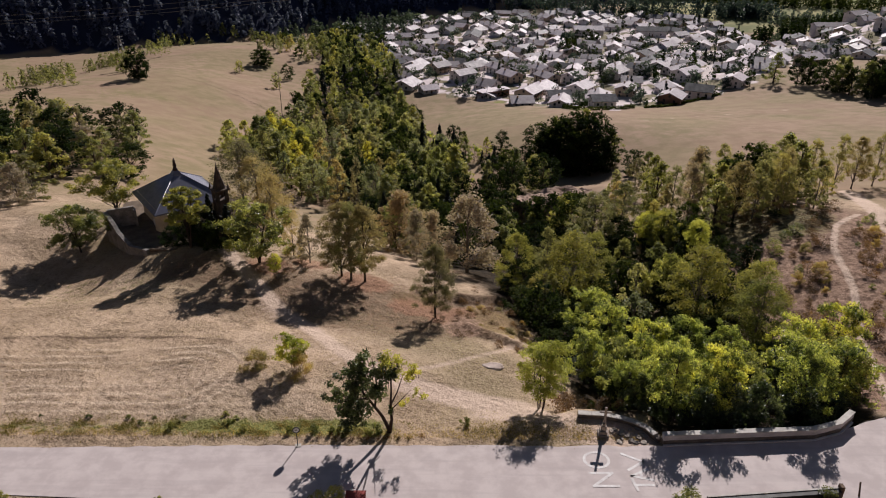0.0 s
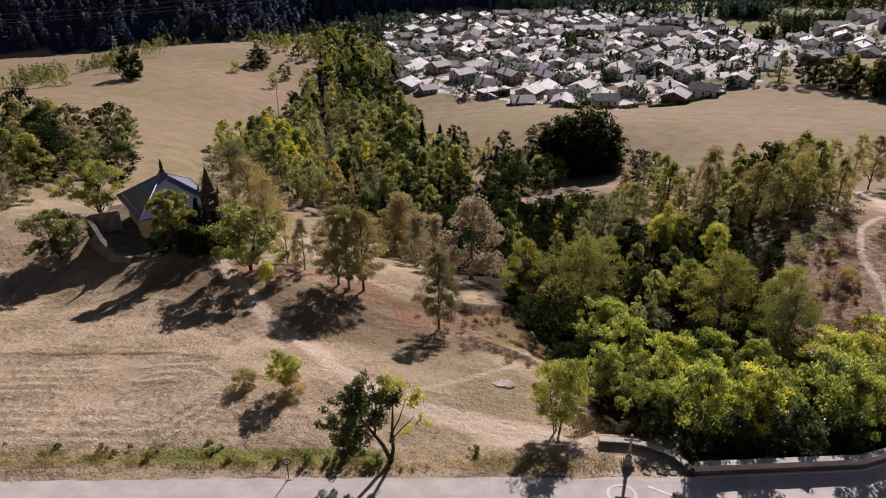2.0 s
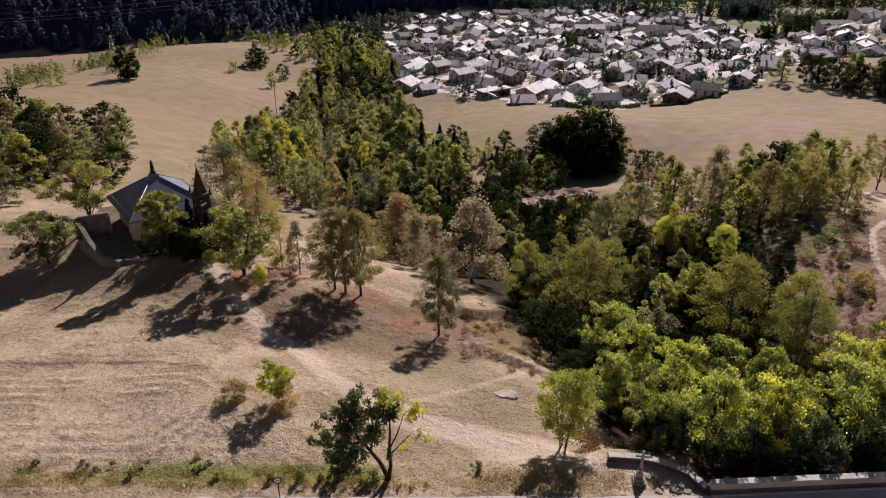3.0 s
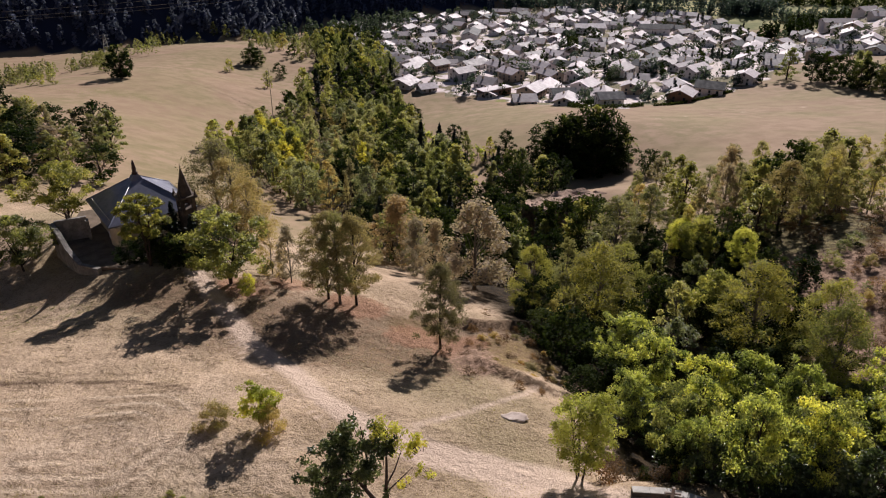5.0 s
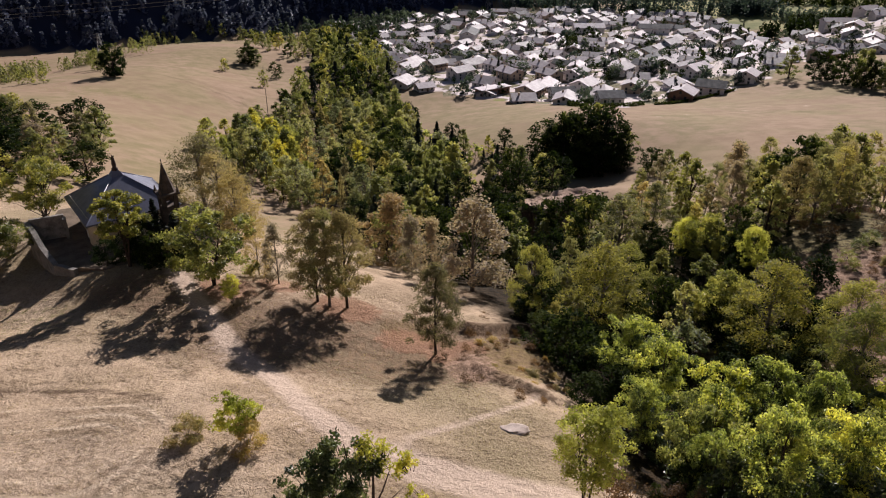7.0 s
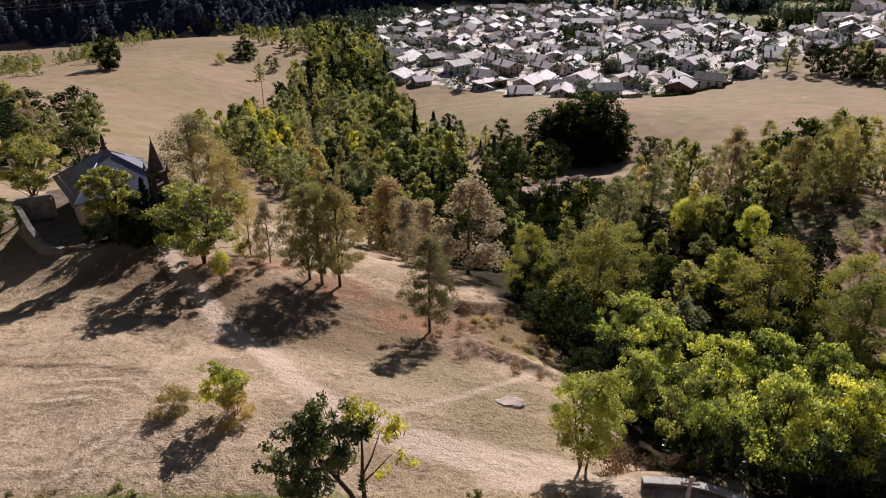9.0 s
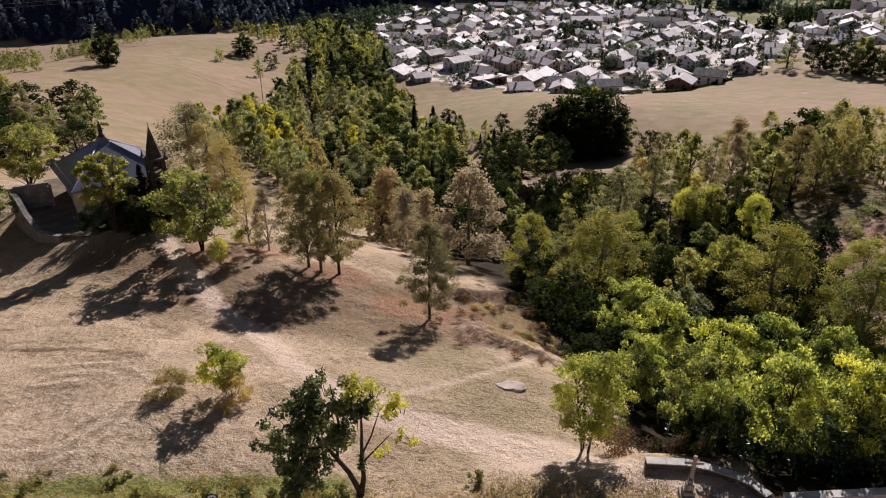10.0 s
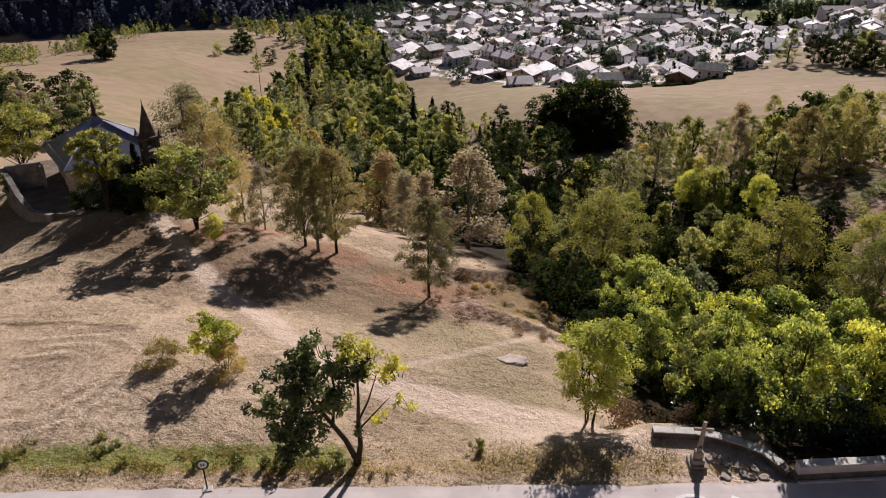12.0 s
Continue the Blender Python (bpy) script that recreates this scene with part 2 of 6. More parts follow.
GLASS_DARK = plain("dark_window_glass", (0.03, 0.035, 0.045), (0.05, 0.055, 0.065), 2, 9, 0.12, 0.0, gloss=0.6)

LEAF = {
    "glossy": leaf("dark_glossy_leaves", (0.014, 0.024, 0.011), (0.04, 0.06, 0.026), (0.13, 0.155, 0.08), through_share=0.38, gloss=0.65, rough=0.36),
    # wide ash tones imitate sunlit clumps and the black shade between them
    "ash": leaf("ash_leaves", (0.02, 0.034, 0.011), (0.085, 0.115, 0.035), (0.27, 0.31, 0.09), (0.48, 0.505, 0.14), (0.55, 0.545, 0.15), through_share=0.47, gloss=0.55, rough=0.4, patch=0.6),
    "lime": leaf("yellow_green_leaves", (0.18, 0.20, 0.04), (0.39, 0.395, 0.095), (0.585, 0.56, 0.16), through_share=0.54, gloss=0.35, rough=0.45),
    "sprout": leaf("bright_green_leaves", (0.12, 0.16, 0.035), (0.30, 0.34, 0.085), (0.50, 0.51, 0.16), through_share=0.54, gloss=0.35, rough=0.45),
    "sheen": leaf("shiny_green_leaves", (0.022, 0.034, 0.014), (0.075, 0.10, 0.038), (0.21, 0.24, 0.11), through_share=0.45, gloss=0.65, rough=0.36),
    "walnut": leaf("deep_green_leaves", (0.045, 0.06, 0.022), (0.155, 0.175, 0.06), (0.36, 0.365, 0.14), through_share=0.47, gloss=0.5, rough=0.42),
    # dark green lowered towards black so gully foliage reads as deep shade
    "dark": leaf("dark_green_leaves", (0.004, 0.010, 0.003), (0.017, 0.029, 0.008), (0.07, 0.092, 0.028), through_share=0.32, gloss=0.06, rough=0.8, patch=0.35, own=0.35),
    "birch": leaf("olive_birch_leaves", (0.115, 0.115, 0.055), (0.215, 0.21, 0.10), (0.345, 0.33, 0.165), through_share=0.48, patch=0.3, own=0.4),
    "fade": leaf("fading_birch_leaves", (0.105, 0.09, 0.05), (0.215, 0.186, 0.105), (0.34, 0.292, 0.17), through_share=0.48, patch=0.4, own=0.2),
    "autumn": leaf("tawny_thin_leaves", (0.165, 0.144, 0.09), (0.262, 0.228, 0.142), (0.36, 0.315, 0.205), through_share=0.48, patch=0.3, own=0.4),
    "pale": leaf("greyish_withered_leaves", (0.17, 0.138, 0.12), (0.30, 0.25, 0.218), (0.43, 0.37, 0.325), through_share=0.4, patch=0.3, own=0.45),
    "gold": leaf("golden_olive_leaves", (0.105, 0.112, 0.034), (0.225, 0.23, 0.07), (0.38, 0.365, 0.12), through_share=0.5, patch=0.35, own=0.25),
    # bluish cast of distant haze is mixed into the fir tones
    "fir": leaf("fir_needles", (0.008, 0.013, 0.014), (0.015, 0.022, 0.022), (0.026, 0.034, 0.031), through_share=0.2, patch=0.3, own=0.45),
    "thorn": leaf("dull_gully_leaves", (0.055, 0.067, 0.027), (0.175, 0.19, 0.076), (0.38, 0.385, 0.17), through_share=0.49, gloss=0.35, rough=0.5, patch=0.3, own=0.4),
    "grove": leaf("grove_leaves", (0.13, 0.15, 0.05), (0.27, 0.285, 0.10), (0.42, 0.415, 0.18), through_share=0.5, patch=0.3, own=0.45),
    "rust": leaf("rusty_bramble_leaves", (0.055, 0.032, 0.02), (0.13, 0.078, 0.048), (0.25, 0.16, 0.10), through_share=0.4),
    # needle tones lifted and blued to carry the haze over the far mountain
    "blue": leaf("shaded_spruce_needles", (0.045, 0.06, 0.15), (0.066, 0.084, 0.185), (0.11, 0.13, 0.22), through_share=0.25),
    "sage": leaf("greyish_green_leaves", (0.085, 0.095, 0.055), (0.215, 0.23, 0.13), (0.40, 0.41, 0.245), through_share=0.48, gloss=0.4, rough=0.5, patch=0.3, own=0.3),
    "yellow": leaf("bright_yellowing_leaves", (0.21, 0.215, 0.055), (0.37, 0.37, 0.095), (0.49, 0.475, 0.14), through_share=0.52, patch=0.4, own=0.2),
    # valley foliage blued: the haze of distance is put into its colour
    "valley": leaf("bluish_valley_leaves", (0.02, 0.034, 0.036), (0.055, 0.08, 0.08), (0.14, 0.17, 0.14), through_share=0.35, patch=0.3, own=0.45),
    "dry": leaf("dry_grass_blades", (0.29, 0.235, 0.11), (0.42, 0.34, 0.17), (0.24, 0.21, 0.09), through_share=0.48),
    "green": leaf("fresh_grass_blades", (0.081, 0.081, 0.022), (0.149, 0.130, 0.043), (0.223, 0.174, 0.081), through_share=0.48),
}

# terrain begin
STEPS = [(34, 90, 5.3), (60, 170, 11.5), (120, 300, 13.3), (220, 420, 11.5), (380, 650, 30.2)]
BUMPS = [
    (-45, 90, 28, 22, 5.0), (-30, 60, 26, 18, -0.8), (20, 75, 20, 30, -5.4), (20, 55, 14, 12, -0.7), (0, 85, 14, 14, 4.3),
    (15, 125, 28, 40, -9.1), (-30, 200, 38, 60, -13.5), (-55, 290, 45, 80, -16.0), (-110, 180, 60, 60, 5.3),
    (100, 180, 60, 70, -4.7), (120, 320, 70, 60, -6.4), (60, 105, 28, 28, 6.1), (60, 55, 30, 16, -2.3),
]
HOLLOWS = [
    (310, 510, 80, 80, -1.6), (-8, 345, 45, 50, -6.9), (40, 172, 12, 10, 2.8), (45, 205, 26, 26, -9.9), (80, 370, 60, 45, -8.8),
    (75, 500, 130, 70, -15.4), (-110, 410, 40, 40, -10.8), (-45, 100, 16, 14, 3.6), (-52, 82, 14, 10, -3.8), (8, 52, 10, 9, 3.7),
    (-14, 48, 12, 9, 2.0), (-38, 81, 8, 4.5, 1.9), (24, 151, 11, 9, -6.0), (-262, 410, 42, 70, -9.0), (-138, 430, 34, 80, 5.5), (-205, 400, 30, 60, -3.5),
    (-23, 76, 9, 9, 1.6), (10, 70, 6, 9, 1.7), (-22, 50, 8, 6, 0.9), (-50, 81.5, 7, 4, 1.1), (-58, 73, 9, 9, -2.4), (1, 49, 6, 5, -0.7),
]

FOOT_X, FOOT_Y = (-900, -420, -300, -215, -165, -120, 0, 200, 400, 900), (330, 395, 440, 520, 565, 660, 745, 860, 900, 1000)


def ease(v, a, b):
    t = np.clip((v - a) / (b - a), 0, 1)
    return t * t * (3 - 2 * t)


def height(x, y):
    """The lie of the land: a terraced fall from the road to the valley floor, with knolls and hollows, and a mountain beyond."""
    x, y = np.asarray(x, float), np.asarray(y, float)
    z = 0.0 * x
    for a, b, drop in STEPS:
        z = z - drop * ease(y, a, b)
    for cx, cy, rx, ry, up in BUMPS + HOLLOWS:
        z = z + up * np.exp(-(((x - cx) / rx) ** 2 + ((y - cy) / ry) ** 2) / 2) * ease(y, 35, 48)
    z = z + 30 * ease(x - 0.3 * (y - 560), 240, 372) * ease(y, 410, 530) * (1 - ease(y, 572, 650))
    rise = np.maximum(0, y - np.interp(x, FOOT_X, FOOT_Y))
    z = z + np.minimum(0.75 * rise, 70 + 0.12 * rise)
    shelf = ease(x, 0, 8) * (1 - ease(x, 21, 24)) * ease(y, 35, 36) * (1 - ease(y - 2.4 * ease(x, 11, 15), 37.8, 41.8))
    z = z * (1 - shelf) - 0.25 * shelf
    return z + 0.5 * np.maximum(0, -30 - y)
# terrain end

# ---------------------------------------------------------------- the land


def mesh_of(name, verts, faces, material, smooth=True):
    me = bpy.data.meshes.new(name)
    me.from_pydata(verts, [], faces)
    me.materials.append(material)
    me.shade_smooth() if smooth else me.shade_flat()
    me.update()
    return me


def part(name, bm, material, parent=None, label="", smooth=False):
    """Links a bmesh as one mesh object, under a thing or a part."""
    me = bpy.data.meshes.new(name)
    bmesh.ops.recalc_face_normals(bm, faces=bm.faces)
    bm.to_mesh(me)
    bm.free()
    me.materials.append(material)
    me.shade_smooth() if smooth else me.shade_flat()
    ob = new(name, me)
    ob.parent = parent
    return tagged(ob, label)


def thing(name, place, label, category, group="", turn=0.0):
    ob = new(name)
    ob.empty_display_size = 0.2
    ob.matrix_basis = Matrix.Translation(place) @ Matrix.Rotation(radians(turn), 4, "Z")
    return tagged(ob, label, category, group)


def polyline_distance(x, y, line):
    best = np.full(np.shape(x), 1e9)
    for (ax, ay), (bx, by) in zip(line, line[1:]):
        dx, dy = bx - ax, by - ay
        t = np.clip(((x - ax) * dx + (y - ay) * dy) / (dx * dx + dy * dy), 0, 1)
        best = np.minimum(best, np.hypot(x - ax - t * dx, y - ay - t * dy))
    return best


def inside(x, y, ring):
    """Which points lie inside a ring of corners."""
    r = np.zeros(np.shape(x), bool)
    for (ax, ay), (bx, by) in zip(ring, ring[1:] + ring[:1]):
        r ^= ((ay > y) != (by > y)) & (x < (bx - ax) * (y - ay) / (by - ay + 1e-9) + ax)
    return r


FOOTPATH = [(-33.4, 82.4), (-28.2, 74.9), (-23.9, 68.9), (-20.5, 64.0), (-15.1, 58.8), (-11.5, 53.4), (-7.0, 49.2), (-3.0, 46.9), (-0.6, 45.9), (4.8, 43.6), (9.1, 42.8), (13.5, 38.2), (19, 36.6)]
BRANCH = [(-3.0, 47.0), (-2.4, 50.2), (1.9, 52.9), (5, 55), (7.6, 57.2), (9.7, 60.1)]
SLOPE_TRACK = [(51, 47), (54.0, 56.4), (55.6, 62), (61.3, 75), (64.7, 88), (70, 98), (80, 108)]
LANE = [(60, 34), (63, 46), (67, 62), (74, 80), (80, 98), (92, 125), (101, 148)]
RUT = [(-9.6, 47.2), (-11.6, 49.8), (-15.3, 54.3), (-20.3, 60.6), (-23.9, 65.2)]
FURROW = [(-52, 55.0), (-36.6, 55.8), (-29.2, 55.2), (-23.6, 53.3)]
MEADOW_TRACK = [(80, 262), (120, 282), (190, 300)]
GULLY = [(30, 58), (22, 75), (16, 100), (8, 130), (-8, 165), (-30, 205), (-50, 260), (-50, 320), (-50, 390), (-66, 470), (-72, 540)]
TOWN = [(-20, 388), (12, 368), (30, 358), (52, 330), (76, 314), (100, 328), (122, 340), (166, 366), (196, 410), (240, 430), (330, 440), (420, 500), (352, 545), (258, 585), (268, 660), (240, 735), (150, 770), (20, 740), (-105, 660), (-66, 560), (-40, 440)]

LEDGES = [[(1.5, 77.6), (3.3, 76.0), (5.9, 76.6), (8.7, 78.8), (12.7, 80.6), (17.3, 79.8)], [(2.5, 66.8), (3.5, 65.7), (5.4, 63.8), (7.2, 62.6), (8.9, 61.3), (12.0, 59.7)]]
STREETS = [[(-147.0, 605.0), (-132.0, 627.0), (-118.0, 643.0), (-106.0, 662.0)], [(78.0, 302.0), (92.0, 348.0), (106.0, 379.0), (126.0, 396.0), (152.0, 395.0), (179.0, 395.0)], [(152.0, 395.0), (178.0, 458.0), (200.0, 555.0), (204.0, 598.0)], [(4.0, 380.0), (16.0, 397.0), (22.0, 420.0), (45.0, 488.0), (86.0, 535.0), (126.0, 512.0), (151.0, 470.0)]]


def spacing(near, far, fine, grow):
    """Even steps up to near, then steps that widen up to far."""
    out, step = list(np.arange(0, near, fine)), fine
    while out[-1] < far:
        step *= grow
        out.append(out[-1] + step)
    return np.array(out)


gx = spacing(62, 1900, 0.75, 1.045)
gx = np.concatenate([-gx[:0:-1], gx])
gy = np.concatenate([30 - spacing(1, 260, 2.0, 1.15)[:0:-1], 30 + spacing(75, 2600, 0.75, 1.035)])
GX, GY = np.meshgrid(gx, gy)
GZ = height(GX, GY)
rough = np.array([noise.fractal(Vector((a * 0.16, b * 0.16, 0.0)), 1.0, 2.0, 4) for a, b in zip(GX.ravel(), GY.ravel())]).reshape(GX.shape)
off_road = ease(GY, 35.6, 39)
GZ = GZ + 0.22 * rough * off_road - 0.03 * (1 - off_road)
# soil strip along each ledge, painted dark for the shade of its face
shaded_ledge_soil = np.zeros_like(GX)
for ledge, tall in zip(LEDGES, (1.7, 1.3)):
    lx, ly = np.array(ledge).T
    beyond = GY - np.interp(GX, lx, ly) + 0.2 * rough
    span = ease(GX, lx[0] - 1, lx[0] + 2) * (1 - ease(GX, lx[-1] - 2, lx[-1] + 2))
    GZ = GZ + tall * span * ease(beyond, -0.8, 0.7) * np.exp(-np.maximum(beyond, 0) / 3.0)
    shaded_ledge_soil = np.maximum(shaded_ledge_soil, span * (1 - ease(np.abs(beyond + 0.1), 0.4, 0.9)))
furrow = polyline_distance(GX, GY, FURROW)
GZ = GZ + 0.16 * (1 - ease(furrow, 0.1, 0.9)) * (0.6 + rough)
nx, ny = len(gx), len(gy)
index = np.arange(nx * ny).reshape(ny, nx)
quads = np.stack([index[:-1, :-1], index[:-1, 1:], index[1:, 1:], index[1:, :-1]], -1).reshape(-1, 4)
ground_mesh = mesh_of("ground", np.stack([GX, GY, GZ], -1).reshape(-1, 3).tolist(), quads.tolist(), GROUND)
ground = tagged(new("ground", ground_mesh), "dry straw-coloured hillside meadow with dirt paths falling to a valley", "ground", kind="structure")


def soft_edge(distance, half, blur):
    return 1 - ease(distance, half - blur, half + blur)


beside = polyline_distance(GX, GY, [(-90, 46.6), (-27.6, 46.2)])
masks = {
    "path": np.maximum.reduce([1.0 * soft_edge(polyline_distance(GX, GY, FOOTPATH) - 0.9 * (1 - ease(GY, 44, 54)), 1.2, 1.9), 0.7 * soft_edge(polyline_distance(GX, GY, BRANCH), 0.7, 1.1),
                               0.75 * soft_edge(polyline_distance(GX, GY, RUT), 0.3, 0.5), soft_edge(polyline_distance(GX, GY, SLOPE_TRACK), 0.55, 0.5), soft_edge(polyline_distance(GX, GY, LANE), 2.2, 0.8),
                               0.55 * soft_edge(polyline_distance(GX, GY, MEADOW_TRACK), 0.9, 0.8), soft_edge(np.hypot((GX - 8.0) / 5.0, (GY - 41.2) / 1.9), 0.9, 0.6), 0.45 * soft_edge(np.hypot((GX - 17.5) / 5.0, (GY - 37.4) / 1.5), 0.9, 0.4)]),
    "dust": 0.75 * soft_edge(np.abs(GY - 43), 5, 3) * (1 - ease(GX, -14, -6)),
    "mown": 0.7 * ease(beside, 0.6, 1.6) * (1 - ease(beside, 6.2, 7.2)) * (1 - ease(GX, -22, -18)),
    "swath": beside / 10,
    "furrow": furrow / 4,
    "leaffall": np.maximum.reduce([soft_edge(np.hypot(GX - a, (GY - b) * 1.2), q, q * 0.6) for a, b, q in ((-3.5, 71.5, 3.6), (-10.8, 77.2, 4.0), (-25.5, 77.5, 3.6), (-19.5, 80.5, 3.0), (1.0, 69.0, 2.5), (3.0, 71.5, 2.6))]),
    "fresh": 0.8 * np.maximum.reduce([soft_edge(np.hypot(GX - a, GY - b), q, 2) for a, b, q in ((63, 310, 6), (80, 313, 5), (41, 350, 6), (30, 356, 4), (95, 350, 5), (70, 345, 4), (120, 372, 5))]) + 0.9 * soft_edge(np.abs(GY - 37.9), 1.1, 1.2) * ease(-GX, 1, 7) * (1 - 0.5 * ease(-GX, 22, 32)) + 0.28 * soft_edge(np.hypot((GX + 6) / 14, (GY - 64) / 8), 0.8, 0.5) + 0.2 * soft_edge(np.abs(GY - 36.9), 0.6, 0.8) + 0.34 * soft_edge(np.hypot((GX + 50) / 17, (GY - 72) / 9), 0.8, 0.5) + 0.35 * soft_edge(np.hypot((GX + 150) / 60, (GY - 290) / 18), 0.8, 0.5),
    "scrub": np.maximum(ease(GX, 40, 52) * ease(GY, 40, 48) * (1 - ease(GY, 100, 125)) * (1 - ease(GX, 92, 120)), 0.7 * soft_edge(np.hypot((GX - 3.5) / 4, (GY - 66) / 6), 0.8, 0.4)),
    # forest floor along the gully and behind the parapet, shade included in its colour
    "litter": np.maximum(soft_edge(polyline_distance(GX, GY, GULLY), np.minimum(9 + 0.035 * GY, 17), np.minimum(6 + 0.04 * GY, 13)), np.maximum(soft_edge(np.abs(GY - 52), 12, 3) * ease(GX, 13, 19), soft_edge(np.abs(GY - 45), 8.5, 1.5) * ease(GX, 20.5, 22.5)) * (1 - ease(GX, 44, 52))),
    "smooth": ease(GY, 105, 150),
    # mountain side, which takes the navy haze-and-shade colour
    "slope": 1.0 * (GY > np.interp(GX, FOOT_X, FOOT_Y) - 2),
    "field": ease(GY, 640, 670) * ease(GX, 180, 230),
    # earth, ledge shade, and an ellipse at (-33, 76) for missing chapel and tree shadow
    "soil": np.maximum.reduce([0.7 * soft_edge(np.hypot((GX + 33) / 13, (GY - 76) / 7), 0.8, 0.45), 1.0 * shaded_ledge_soil, 0.35 * soft_edge(furrow, 0.5, 0.7), 0.66 * soft_edge(np.hypot((GX + 10) / 34, (GY - 70) / 15), 0.8, 0.45)]),
    "golden": 1.0 * soft_edge(np.hypot((GX - 8) / 7, (GY - 69) / 7), 0.8, 0.4) + 0.8 * soft_edge(np.hypot((GX + 3) / 6, (GY - 74) / 4), 0.8, 0.5),
    "weeds": 0.85 * soft_edge(np.hypot((GX - 58) / 20, (GY - 106) / 17), 0.8, 0.35),
    "street": np.maximum.reduce([soft_edge(polyline_distance(GX, GY, s), 2.6, 1.2) for s in STREETS]),
    "town": inside(GX, GY, TOWN) * 1.0,
}
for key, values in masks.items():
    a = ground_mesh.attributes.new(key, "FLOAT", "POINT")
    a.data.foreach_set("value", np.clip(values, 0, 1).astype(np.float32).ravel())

# ---------------------------------------------------------------- trees and shrubs


def tube(verts, faces, line, radii, sides=6):
    """Adds a tapered tube along a line of points."""
    line = [Vector(p) for p in line]
    first = len(verts)
    for i, (p, r) in enumerate(zip(line, radii)):
        along = (line[min(i + 1, len(line) - 1)] - line[max(i - 1, 0)]).normalized()
        u = along.cross(Vector((0.31, 0.95, 0.05))).normalized()
        v = along.cross(u)
        for k in range(sides):
            a = 2 * math.pi * k / sides
            verts.append(tuple(p + (u * math.cos(a) + v * math.sin(a)) * r))
    for i in range(len(line) - 1):
        for k in range(sides):
            a, b = first + i * sides + k, first + i * sides + (k + 1) % sides
            faces.append((a, b, b + sides, a + sides))
    faces.append(tuple(first + (len(line) - 1) * sides + k for k in range(sides)))


def leaves(rng, centres, out, size, shape=0.6, droop=0.0, flat=0.8, stray=1.0):
    """Diamond leaves at the centres, facing partly outwards; returns vertices and faces."""
    n = len(centres)
    normal = rng.normal(size=(n, 3)) * stray + out * 0.7 + np.array([0, 0, flat])
    normal /= np.linalg.norm(normal, axis=1)[:, None] + 1e-9
    along = rng.normal(size=(n, 3)) + out * 0.4 + np.array([0, 0, -droop])
    along -= (along * normal).sum(1)[:, None] * normal
    along /= np.linalg.norm(along, axis=1)[:, None] + 1e-9
    side = np.cross(normal, along)
    length = size * rng.uniform(0.6, 1.3, n)[:, None]
    a, c = centres - along * length / 2, centres + along * length / 2
    lift = normal * length * 0.12
    b, d = centres + side * length * shape / 2 + lift, centres - side * length * shape / 2 + lift
    verts = np.stack([a, b, c, d], 1).reshape(-1, 3)
    return verts.tolist(), np.arange(4 * n).reshape(-1, 4).tolist()


PROFILE = {
    "round": lambda u: math.sqrt(max(0.0, 1 - (2 * u - 0.9) ** 2 / 1.25)),
    "tall": lambda u: (0.35 + 0.65 * math.sin(math.pi * min(1.0, 0.25 + 0.75 * u) ** 0.9)) * (1 - 0.55 * max(0.0, u - 0.55) / 0.45),
    "egg": lambda u: math.sin(math.pi * min(1.0, 0.12 + 0.86 * u) ** 0.8) ** 0.7,
    "column": lambda u: 0.55 + 0.45 * math.sin(math.pi * u) - 0.45 * max(0.0, u - 0.75) / 0.25,
    "dome": lambda u: math.sqrt(max(0.0, 1 - u * u)),
}


